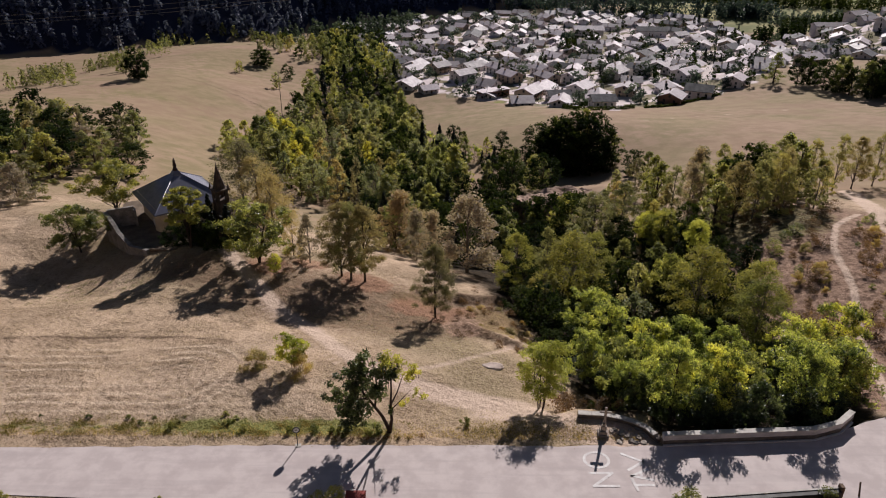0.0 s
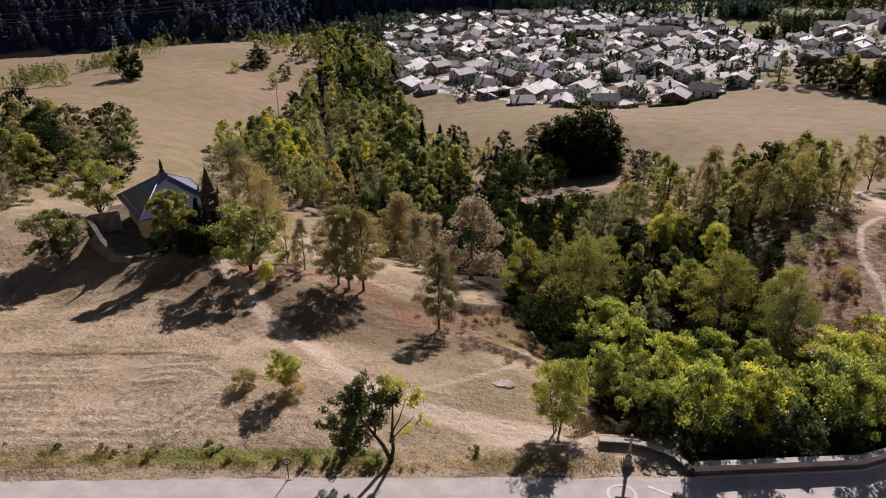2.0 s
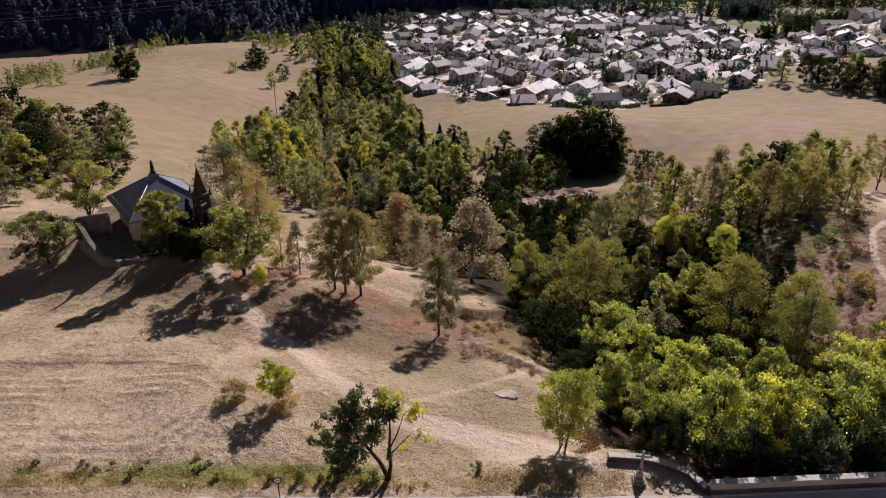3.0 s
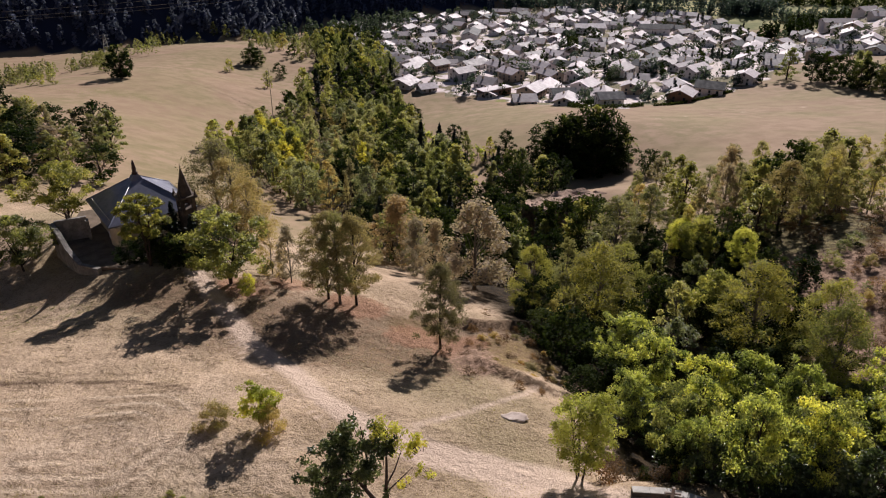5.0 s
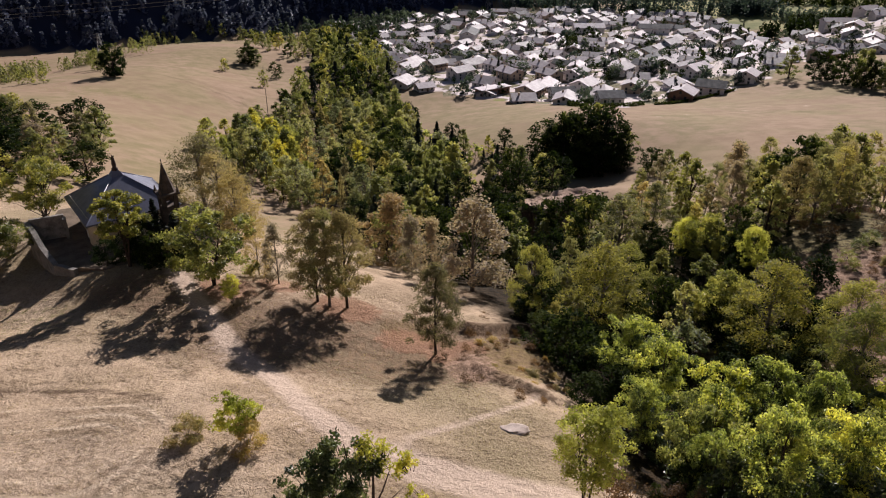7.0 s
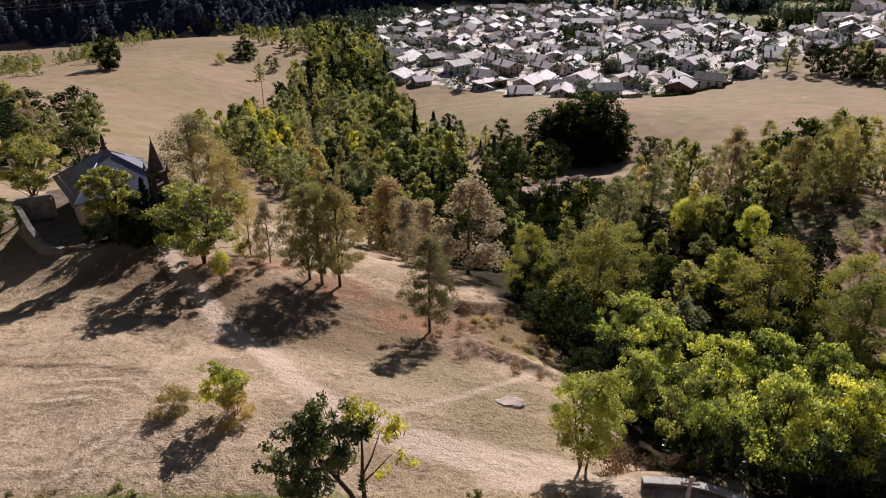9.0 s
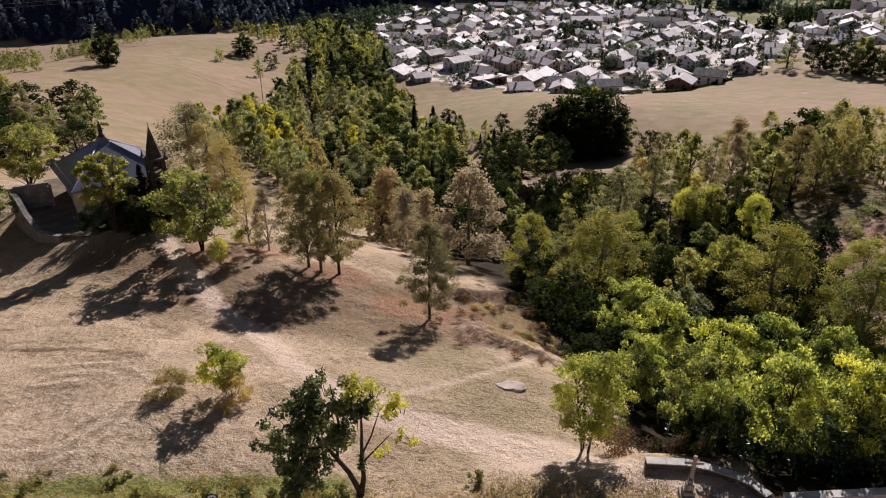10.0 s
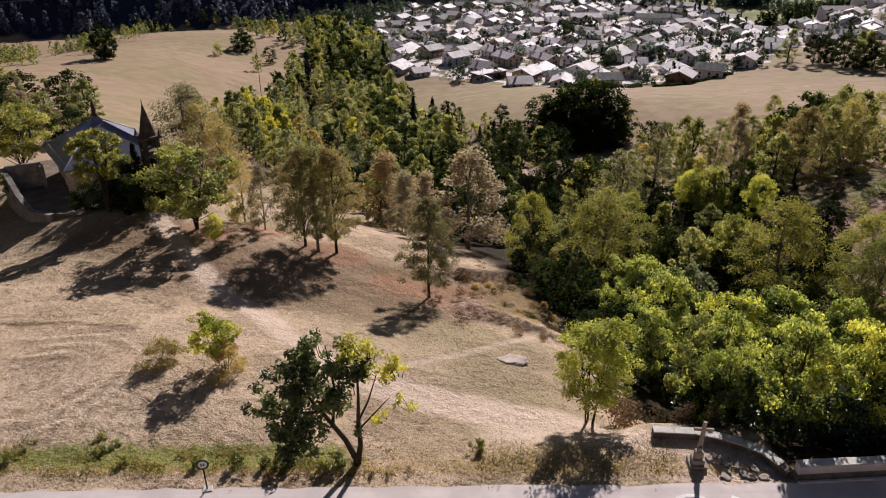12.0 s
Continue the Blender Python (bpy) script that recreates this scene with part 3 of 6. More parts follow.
def tree_meshes(seed, h, r, base, profile, clumps, each, size, bark, foliage, stems=1, clump=0.32, droop=0.0, shape=0.6, lean=(0.0, 0.0), hang=0.0, fill=0.45, sides=6, girth=0.022, twig=0.3, stray=1.0, uneven=0.2):
    """Trunk with limbs, and crown, of a tree h high with a crown r wide that begins at the share base of its height."""
    rng = np.random.default_rng(seed)
    tv, tf = [], []
    tops = []
    for s in range(stems):
        a = 2 * math.pi * (s + rng.random() * 0.6) / stems
        spread = (0.0 if stems == 1 else 0.4 * r)
        line = []
        for i in range(6):
            u = i / 5
            bend = spread * u**1.3
            line.append((math.cos(a) * (bend + 0.035 * h * (stems > 2)) + lean[0] * u * h + rng.normal() * 0.035 * r * u, math.sin(a) * (bend + 0.035 * h * (stems > 2)) + lean[1] * u * h + rng.normal() * 0.035 * r * u, u * h * 0.9 - (0.3 if i == 0 else 0)))
        thick = h * girth / math.sqrt(stems)
        tube(tv, tf, line, [thick * (1.25 if i == 0 else 1 - 0.16 * i) for i in range(6)], sides)
        tops.append(line)
    lobes = [(rng.integers(2, 5), rng.random() * 6.28, rng.uniform(3, 9), rng.random() * 6.28) for _ in range(3)]
    centres, outs = [], []
    for k in range(clumps):
        u = (k + rng.random()) / clumps
        a = rng.random() * 2 * math.pi + k * 2.4
        wide = PROFILE[profile](u) * r * (1 + uneven * sum(math.sin(m * a + p) * math.sin(q * u + o) for m, p, q, o in lobes))
        d = wide * math.sqrt(rng.uniform(fill, 1.0)) * (1 - clump * 0.5)
        z = h * (base + (0.97 - base) * u) - hang * d
        line = tops[k % stems]
        f = min(max(z / h - 0.12 - 0.18 * d / max(h * 0.3, 0.1), 0.12), 0.93)
        i = min(int(f / 0.9 * 5), 4)
        root = Vector(line[i]).lerp(Vector(line[i + 1]), min(1.0, f / 0.9 * 5 - i))
        axis = Vector((lean[0] * z, lean[1] * z, 0))
        tip = axis + Vector((math.cos(a) * d, math.sin(a) * d, z))
        mid = root.lerp(tip, 0.5) + Vector((0, 0, 0.06 * h))
        if d > 0.15 * r and sides > 4 and k % 2 == 0:
            tube(tv, tf, [root, mid, mid.lerp(tip, 0.7)], [h * girth * twig, h * girth * twig * 0.6, h * girth * twig * 0.2], 4)
        cr = clump * r * rng.uniform(0.7, 1.25)
        n = int(each * rng.uniform(0.7, 1.3))
        q = rng.normal(size=(n, 3))
        q /= np.linalg.norm(q, axis=1)[:, None]
        q *= (rng.random(n) ** 0.45)[:, None]
        q[:, 2] = np.where(q[:, 2] < 0, q[:, 2] * 0.45, q[:, 2] * 0.8) - hang * np.hypot(q[:, 0], q[:, 1]) * 0.8
        centres.append(np.array(tip) + q * cr)
        outs.append(q * 0.6 + np.array([math.cos(a), math.sin(a), 0.3]) * 0.5)
    lv, lf = leaves(rng, np.concatenate(centres), np.concatenate(outs), size, shape, droop, stray=stray)
    return mesh_of("trunk", tv, tf, bark), mesh_of("crown", lv, lf, foliage, smooth=False)


def conifer_meshes(seed, h, r, rows, each, size, foliage):
    """A fir: a straight stem with whorls of drooping sprays."""
    rng = np.random.default_rng(seed)
    tv, tf = [], []
    tube(tv, tf, [(0, 0, -0.3), (0, 0, h * 0.5), (0, 0, h * 0.98)], [h * 0.018, h * 0.012, 0.02], 5)
    centres, outs = [], []
    for i in range(rows):
        u = i / rows
        wide = r * (1 - u) ** 0.85 * rng.uniform(0.8, 1.1) + 0.1
        for k in range(each):
            a = rng.random() * 2 * math.pi
            for s in (0.35, 0.7, 1.0):
                d = wide * s * rng.uniform(0.85, 1.1)
                centres.append((math.cos(a) * d, math.sin(a) * d, h * (0.1 + 0.9 * u) - 0.28 * d + rng.normal() * 0.02 * h))
                outs.append((math.cos(a), math.sin(a), -0.2))
    lv, lf = leaves(rng, np.array(centres), np.array(outs) * 1.5, size, 0.5, 0.3, 0.9)
    return mesh_of("trunk", tv, tf, BARK_DARK), mesh_of("crown", lv, lf, foliage, smooth=False)


def tree_of(name, meshes, label, category="tree", group=""):
    """A tree with its trunk and crown, out of the way until it is copied."""
    ob = thing(name, (0, 0, 0), label, category, group)
    for kind, me in zip(("trunk", "crown"), meshes):
        new(kind, me).parent = ob
    return ob


class Grove:
    """Kinds of trees, each built once or a few times, from which trees are copied."""

    def __init__(self):
        self.kinds, self.used = {}, set()

    def add(self, kind, name, label, category, builders, group=""):
        self.kinds[kind] = (name, label, category, group, builders)

    def plant(self, kind, x, y, h=1.0, wide=None, turn=None, rng=random, sink=0.1, label="", z=None):
        name, label_of, category, group, builders = self.kinds[kind]
        which = rng.randrange(len(builders))
        me, tall = builders[which]
        ob = tree_of(name, me, label or label_of, category, group)
        s = h / tall
        w = s if wide is None else wide * s
        ground_z = float(height(x, y)) if z is None else z
        ob.matrix_basis = Matrix.Translation((x, y, ground_z - sink)) @ Matrix.Rotation(rng.random() * 6.28 if turn is None else radians(turn), 4, "Z") @ Matrix.Diagonal((w, w, s, 1))
        return ob


grove = Grove()
rnd = random.Random(5)


def variants(n, tall, make):
    return [(make(i), tall) for i in range(n)]


grove.add("ash", "ash_tree", "leafy ash tree with bright yellow-green sunlit crown", "tree",
          variants(4, 9, lambda i: tree_meshes(10 + i, 9, 3.9, 0.26, "round", 92, 92, 0.28, BARK_DARK, LEAF["ash"], clump=0.19, fill=0.35, twig=0.16, uneven=0.4)))
grove.add("lime", "ash_tree", "young many-stemmed ash with yellow-green leaves", "tree",
          variants(2, 9, lambda i: tree_meshes(20 + i, 9, 3.5, 0.33, "round", 125, 90, 0.21, BARK_DARK, LEAF["lime"], stems=4, clump=0.2, fill=0.2, girth=0.014, twig=0.3, uneven=0.1)))
grove.add("walnut", "walnut_tree", "spreading walnut tree with deep green leaves", "tree",
          variants(2, 9, lambda i: tree_meshes(30 + i, 9, 5.2, 0.24, "round", 120, 80, 0.34, BARK_DARK, LEAF["walnut"], stems=2, clump=0.16, fill=0.3, twig=0.2, uneven=0.3)))
grove.add("bushash", "young_ash", "young bushy ash with bright green leaves on the meadow", "tree",
          variants(1, 4.4, lambda i: tree_meshes(15, 4.4, 1.6, 0.3, "round", 70, 52, 0.2, BARK_DARK, LEAF["sprout"], stems=3, clump=0.24, fill=0.1, girth=0.014, uneven=0.35)))
grove.add("umbrella", "walnut_tree", "tall walnut with a high open umbrella crown", "tree",
          variants(1, 11, lambda i: tree_meshes(33, 11, 5.0, 0.42, "round", 110, 110, 0.3, BARK_DARK, LEAF["walnut"], stems=2, clump=0.19, fill=0.3, twig=0.22, uneven=0.3)))
grove.add("understory", "laurel_bush", "dark glossy bush filling shaded gaps under the ashes", "shrub",
          variants(2, 5, lambda i: tree_meshes(270 + i, 5, 2.8, 0.02, "dome", 44, 46, 0.36, BARK_DARK, LEAF["glossy"], stems=3, clump=0.26, uneven=0.3)))
grove.add("highwalnut", "walnut_tree", "walnut tree with a high rounded green crown before the chapel", "tree",
          variants(1, 10.6, lambda i: tree_meshes(36, 10.6, 3.3, 0.47, "round", 110, 100, 0.27, BARK_DARK, LEAF["walnut"], stems=2, clump=0.18, fill=0.25, twig=0.2)))
grove.add("birch", "birch_tree", "slender birch with thin olive foliage", "tree",
          variants(3, 12, lambda i: tree_meshes(40 + i, 12, 3.2, 0.18, "egg", 90, 75, 0.245, BARK_GREY, LEAF["birch"], clump=0.2, fill=0.2, twig=0.2, droop=1.2, shape=0.45, hang=0.35, girth=0.013)))
grove.add("full", "birch_tree", "full-crowned birch with fine olive-brown leaves", "tree",
          variants(3, 12, lambda i: tree_meshes(45 + i, 12, 3.3, 0.25, "egg", 140, 105, 0.19, BARK_DARK, LEAF["fade"], clump=0.2, droop=1.0, shape=0.5, hang=0.15, girth=0.012, fill=0.15, twig=0.2, uneven=0.12)))
grove.add("gold", "birch_tree", "drooping birch with golden olive foliage", "tree",
          variants(2, 12, lambda i: tree_meshes(50 + i, 12, 3.6, 0.10, "egg", 120, 105, 0.21, BARK_GREY, LEAF["gold"], clump=0.22, twig=0.2, droop=1.2, shape=0.45, hang=0.35, girth=0.013)))
grove.add("autumn", "birch_tree", "thinning birch with tawny brown leaves", "tree",
          variants(2, 12, lambda i: tree_meshes(60 + i, 12, 3.8, 0.10, "egg", 110, 100, 0.22, BARK_GREY, LEAF["autumn"], clump=0.24, twig=0.2, droop=1.2, shape=0.45, hang=0.4, girth=0.012)))
grove.add("pale", "withered_tree", "withered tree with sparse greyish pink leaves", "tree",
          variants(2, 12, lambda i: tree_meshes(70 + i, 12, 3.6, 0.10, "tall", 74, 70, 0.32, BARK_GREY, LEAF["pale"], clump=0.26, droop=0.5, girth=0.014)))
grove.add("dark", "oak_tree", "dense broadleaf tree in the gully, its green darkened for shade", "tree",
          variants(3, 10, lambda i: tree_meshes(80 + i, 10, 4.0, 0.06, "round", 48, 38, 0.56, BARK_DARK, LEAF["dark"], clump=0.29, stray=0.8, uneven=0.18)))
grove.add("mid", "gully_tree", "green broadleaf tree on the gully side", "tree",
          variants(3, 10, lambda i: tree_meshes(90 + i, 10, 3.3, 0.06, "tall", 50, 40, 0.48, BARK_DARK, LEAF["thorn"], clump=0.24, stray=0.8, uneven=0.3)))
grove.add("midlime", "ash_tree", "yellow-green broadleaf tree on the gully side", "tree",
          variants(2, 10, lambda i: tree_meshes(100 + i, 10, 3.3, 0.06, "tall", 50, 40, 0.48, BARK_DARK, LEAF["grove"], clump=0.24, stray=0.8, uneven=0.3)))
grove.add("midolive", "birch_tree", "olive birch on the gully side", "tree",
          variants(2, 11, lambda i: tree_meshes(110 + i, 11, 2.9, 0.06, "tall", 46, 40, 0.45, BARK_GREY, LEAF["birch"], clump=0.26, droop=0.8, stray=0.8, girth=0.012)))
grove.add("midautumn", "birch_tree", "tawny thinning tree on the gully side", "tree",
          variants(2, 11, lambda i: tree_meshes(115 + i, 11, 2.7, 0.06, "tall", 44, 40, 0.41, BARK_GREY, LEAF["autumn"], clump=0.26, droop=0.8, stray=0.8, girth=0.012)))
grove.add("midsage", "willow_tree", "greyish green broadleaf tree on the gully side", "tree",
          variants(2, 10, lambda i: tree_meshes(240 + i, 10, 3.5, 0.05, "egg", 50, 40, 0.46, BARK_GREY, LEAF["sage"], clump=0.24, stray=0.8, uneven=0.25)))
grove.add("midyellow", "maple_tree", "bright yellow autumn tree on the gully side", "tree",
          variants(1, 10, lambda i: tree_meshes(250 + i, 10, 3.4, 0.05, "egg", 50, 40, 0.46, BARK_DARK, LEAF["yellow"], clump=0.24, stray=0.8, uneven=0.25)))
grove.add("larch", "larch_tree", "tawny conical larch in the gully", "tree", variants(2, 14, lambda i: conifer_meshes(260 + i, 14, 3.0, 26, 10, 0.6, LEAF["autumn"])))
grove.add("poplar", "poplar_tree", "narrow upright poplar turning olive", "tree",
          variants(2, 14, lambda i: tree_meshes(120 + i, 14, 1.9, 0.06, "column", 44, 60, 0.42, BARK_GREY, LEAF["birch"], clump=0.45, girth=0.010, stray=0.8)))
grove.add("fir", "fir_tree", "dark narrow fir tree", "tree", variants(2, 14, lambda i: conifer_meshes(130 + i, 14, 2.9, 26, 10, 0.95, LEAF["fir"])))
grove.add("fardark", "broadleaf_tree", "dense dark green tree in the valley", "tree",
          variants(3, 10, lambda i: tree_meshes(190 + i, 10, 3.8, 0.05, "round", 16, 20, 1.2, BARK_DARK, LEAF["dark"], clump=0.36, sides=4)))
grove.add("farmid", "valley_tree", "green broadleaf tree in the valley", "tree",
          variants(3, 10, lambda i: tree_meshes(200 + i, 10, 3.3, 0.05, "tall", 22, 30, 0.8, BARK_DARK, LEAF["thorn"], clump=0.36, sides=4)))
grove.add("farlime", "valley_tree", "yellow-green broadleaf tree in the valley", "tree",
          variants(2, 10, lambda i: tree_meshes(210 + i, 10, 3.3, 0.05, "tall", 20, 26, 0.9, BARK_DARK, LEAF["grove"], clump=0.36, sides=4)))
grove.add("farfir", "fir_tree", "dark narrow fir tree", "tree", variants(2, 12, lambda i: conifer_meshes(220 + i, 12, 2.6, 16, 5, 1.4, LEAF["fir"])))
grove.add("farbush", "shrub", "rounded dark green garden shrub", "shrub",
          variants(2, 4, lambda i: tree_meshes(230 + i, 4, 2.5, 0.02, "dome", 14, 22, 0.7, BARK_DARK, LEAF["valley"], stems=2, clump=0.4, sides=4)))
grove.add("bush", "shrub", "rounded green shrub on the dry meadow", "shrub",
          variants(2, 4, lambda i: tree_meshes(140 + i, 4, 2.3, 0.02, "dome", 22, 40, 0.34, BARK_DARK, LEAF["walnut"], stems=3, clump=0.36)))
grove.add("hedge", "shrub", "scrubby yellow-green hedgerow shrub", "shrub",
          variants(2, 5, lambda i: tree_meshes(150 + i, 5, 2.8, 0.02, "dome", 20, 32, 0.55, BARK_DARK, LEAF["ash"], stems=3, clump=0.36)))
grove.add("thicket", "shrub", "low rusty brown bramble thicket on dry slope", "shrub",
          variants(2, 2, lambda i: tree_meshes(160 + i, 2, 1.7, 0.02, "dome", 14, 34, 0.22, BARK_DARK, LEAF["rust"], stems=3, clump=0.4)))
grove.add("tuft", "grass_tuft", "tall dry straw-coloured grass clump on meadow", "grass",
          variants(1, 2.2, lambda i: tree_meshes(170 + i, 2.2, 1.5, 0.02, "dome", 16, 70, 0.55, BARK_GREY, LEAF["dry"], stems=3, clump=0.42, droop=-1.5, shape=0.12)))
grove.add("verge", "verge_plant", "dark green bushy plant on the road verge", "shrub",
          variants(2, 1.0, lambda i: tree_meshes(180 + i, 1.0, 0.65, 0.02, "dome", 12, 45, 0.16, BARK_DARK, LEAF["walnut"], stems=3, clump=0.42)))

def off_crag(x, y):
    return not (20 < x < 46 and 142 < y < 178)


def scatter(n, ring, kinds, low, high, apart, rng, keep=lambda x, y: True, wide=(0.85, 1.15)):
    """Plants up to n trees inside a ring, none nearer than apart to another."""
    xs, ys = [p[0] for p in ring], [p[1] for p in ring]
    done = []
    for _ in range(n * 14):
        if len(done) >= n:
            break
        x, y = rng.uniform(min(xs), max(xs)), rng.uniform(min(ys), max(ys))
        if not inside(np.array(x), np.array(y), ring) or not keep(x, y) or any((x - a) ** 2 + (y - b) ** 2 < apart**2 for a, b in done):
            continue
        done.append((x, y))
        grove.plant(kinds(x, y, rng) if callable(kinds) else rng.choice(kinds), x, y, rng.uniform(low, high), rng.uniform(*wide), rng=rng)
    return done


# single trees that stand clear: kind, x, y, height, width against the usual
for kind, x, y, h, w in (
    ("bushash", -15.6, 47.6, 4.2, 1.1), ("full", -0.3, 69.4, 11.6, 1.1), ("full", -14.5, 77.3, 12.6, 1.08), ("birch", -13.0, 76.7, 13.2, 1.0),
    ("full", -11.0, 77.3, 13.0, 1.08), ("pale", -19.9, 81.1, 8.4, 0.8), ("autumn", -22.9, 83.5, 8.2, 0.85), ("walnut", -26.8, 77.9, 9.6, 1.0),
    ("lime", -23.4, 73.5, 4.0, 0.8), ("lime", 11.3, 43.6, 8.5, 1.0), ("autumn", -37.0, 107.5, 15.5, 1.5), ("autumn", -33.5, 104, 13, 1.4),
    ("autumn", -30, 100, 11.0, 1.2), ("umbrella", -55.5, 95.6, 10.6, 1.0), ("walnut", -57.8, 85.8, 8.4, 0.95),
):
    grove.plant(kind, x, y, h, w, rng=rnd)
for kind, x, y, h, w in (
    ("pale", -8.5, 118, 14, 1.4), ("pale", 5.2, 101, 16, 1.4), ("pale", -1.2, 102, 11.5, 0.9), ("pale", -4.5, 106, 11, 0.9), ("gold", 13.1, 89.6, 12, 1.0), ("birch", 19.5, 98, 12, 0.9),
    ("gold", 22, 86, 14, 1.5), ("gold", 26.5, 92, 12, 1.2), ("birch", 30.4, 112, 14, 1.6), ("birch", 37, 116, 13, 1.3), ("ash", 21.3, 69.5, 9.5, 0.9), ("midsage", 30.8, 80, 9, 0.9),
    ("walnut", 35.7, 80.5, 9, 0.75), ("lime", 38.2, 102, 9, 0.8), ("lime", 43.6, 92, 8.5, 0.7), ("walnut", 40.2, 99, 9, 0.75), ("gold", 37.8, 72.9, 13.2, 1.45),
    ("gold", 41.2, 61.0, 12.6, 1.15), ("gold", 43.6, 67, 12.0, 1.3), ("ash", 40.0, 47.2, 9.4, 1.0), ("ash", 44.0, 46.4, 8.6, 1.0),
):
    grove.plant(kind, x, y, h, w, rng=rnd)
# the bright thicket of ashes below the parapet
for kind, x, y, h, w in (
    ("ash", 22.8, 62.5, 9.8, 0.84), ("ash", 26.6, 56.7, 9.6, 0.80), ("ash", 30.6, 56.3, 9.6, 0.80), ("ash", 34.5, 54.5, 9.4, 0.71), ("ash", 20.6, 43.6, 7.4, 0.71),
    ("ash", 24.6, 42.4, 10.0, 0.71), ("ash", 29.3, 42.2, 9.4, 0.71), ("walnut", 21.0, 48.0, 8.6, 0.7), ("walnut", 28.0, 48.6, 7.8, 0.75), ("ash", 42.4, 53.5, 9.4, 0.80), ("ash", 48.5, 55.7, 9.4, 0.88), ("ash", 38.0, 42.4, 9.4, 0.71),
    ("ash", 17.9, 53.3, 7.7, 0.76), ("ash", 24.0, 52.0, 8.8, 0.80), ("walnut", 45.5, 49, 8, 0.75), ("walnut", 33.5, 47.5, 8, 0.75),
):
    grove.plant(kind, x, y, h, w, rng=rnd)
# dark glossy bushes, added so gaps under the ashes look black with shade
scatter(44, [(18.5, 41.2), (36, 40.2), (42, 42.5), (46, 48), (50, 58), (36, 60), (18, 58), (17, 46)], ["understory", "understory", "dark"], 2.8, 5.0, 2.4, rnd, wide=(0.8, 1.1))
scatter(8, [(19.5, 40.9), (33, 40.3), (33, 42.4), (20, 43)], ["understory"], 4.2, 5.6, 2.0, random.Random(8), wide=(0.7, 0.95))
# the row along the lane, the tall dark clump, and the grove beyond the meadow
for kind, x, y, h, w in (
    ("pale", 57.5, 134, 13, 0.9), ("birch", 60, 127, 14, 0.9), ("dark", 63.9, 122, 13, 0.9), ("birch", 68, 128, 13.5, 1.0), ("birch", 74, 131, 14, 1.0), ("mid", 79, 138, 15, 1.0),
    ("full", 55.5, 106.5, 12.5, 1.2), ("birch", 62, 112, 12.5, 0.9), ("autumn", 68.5, 117, 12.5, 0.9), ("pale", 52, 121, 11, 0.9), ("birch", 71, 122, 13, 1.0), ("mid", 76, 126, 13, 1.0), ("birch", 83, 134, 14, 1.0), ("dark", 58, 118, 11, 1.0),
    ("birch", 97, 148, 15, 0.9), ("full", 104, 152, 14, 1.0), ("birch", 111, 155, 15, 0.9), ("lime", 116, 150, 12, 0.9),
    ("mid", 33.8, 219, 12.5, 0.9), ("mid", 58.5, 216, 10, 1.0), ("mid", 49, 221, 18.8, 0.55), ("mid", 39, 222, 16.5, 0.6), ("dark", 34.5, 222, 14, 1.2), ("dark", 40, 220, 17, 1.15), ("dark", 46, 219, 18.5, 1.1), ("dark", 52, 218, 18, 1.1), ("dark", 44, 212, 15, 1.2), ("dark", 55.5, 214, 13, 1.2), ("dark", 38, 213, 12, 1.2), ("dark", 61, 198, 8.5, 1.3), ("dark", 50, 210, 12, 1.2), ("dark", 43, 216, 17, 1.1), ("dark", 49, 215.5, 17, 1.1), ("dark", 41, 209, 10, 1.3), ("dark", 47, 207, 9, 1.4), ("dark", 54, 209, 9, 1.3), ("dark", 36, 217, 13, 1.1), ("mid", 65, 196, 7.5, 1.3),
):
    grove.plant(kind, x, y, h, w, rng=rnd)


grove.plant("highwalnut", -38.4, 82.0, 10.6, 1.0, rng=rnd, z=-3.7)
scatter(26, [(36, 104), (50, 100), (75, 112), (86, 132), (62, 148), (42, 160), (34, 126)], ["birch", "midolive", "midolive", "mid", "midautumn"], 9, 13, 4.6, rnd, keep=off_crag)
# low dark bushes added to stand in for the shadowed gully floor
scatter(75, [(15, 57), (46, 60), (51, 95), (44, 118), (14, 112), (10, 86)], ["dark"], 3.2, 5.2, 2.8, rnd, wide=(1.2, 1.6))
# the wooded gully, from its head beside the road down to the valley
scatter(34, [(14, 66), (46, 70), (50, 92), (42, 118), (20, 112), (12, 92)], ["dark", "dark", "midsage", "dark", "mid", "midolive"], 5, 8, 4.2, rnd)
scatter(64, [(-4, 108), (30, 118), (40, 150), (28, 205), (-6, 200), (-22, 140)], ["dark", "mid", "mid", "dark", "fir", "dark", "midolive"], 8, 13, 4.6, rnd, keep=off_crag)
def gully_kind(x, y, rng):
    """Yellow-green trees along the western rim, tawny and olive ones inside, dark ones to the east."""
    across = x + 8 + (y - 140) * 0.22
    group = 6 * noise.noise(Vector((x * 0.05, y * 0.05, 3.0)))
    if across + group < -17:
        return rng.choice(("midlime", "mid", "midlime", "midyellow", "midsage", "mid", "midsage"))
    if across + group < 0:
        return rng.choice(("midautumn", "larch", "midautumn", "midsage", "larch", "midsage", "dark", "pale"))
    if across + group < 9:
        return rng.choice(("midolive", "midsage", "midsage", "mid", "dark", "midsage", "larch", "midyellow"))
    return rng.choice(("mid", "dark", "fir", "midsage", "midlime", "mid", "midsage"))


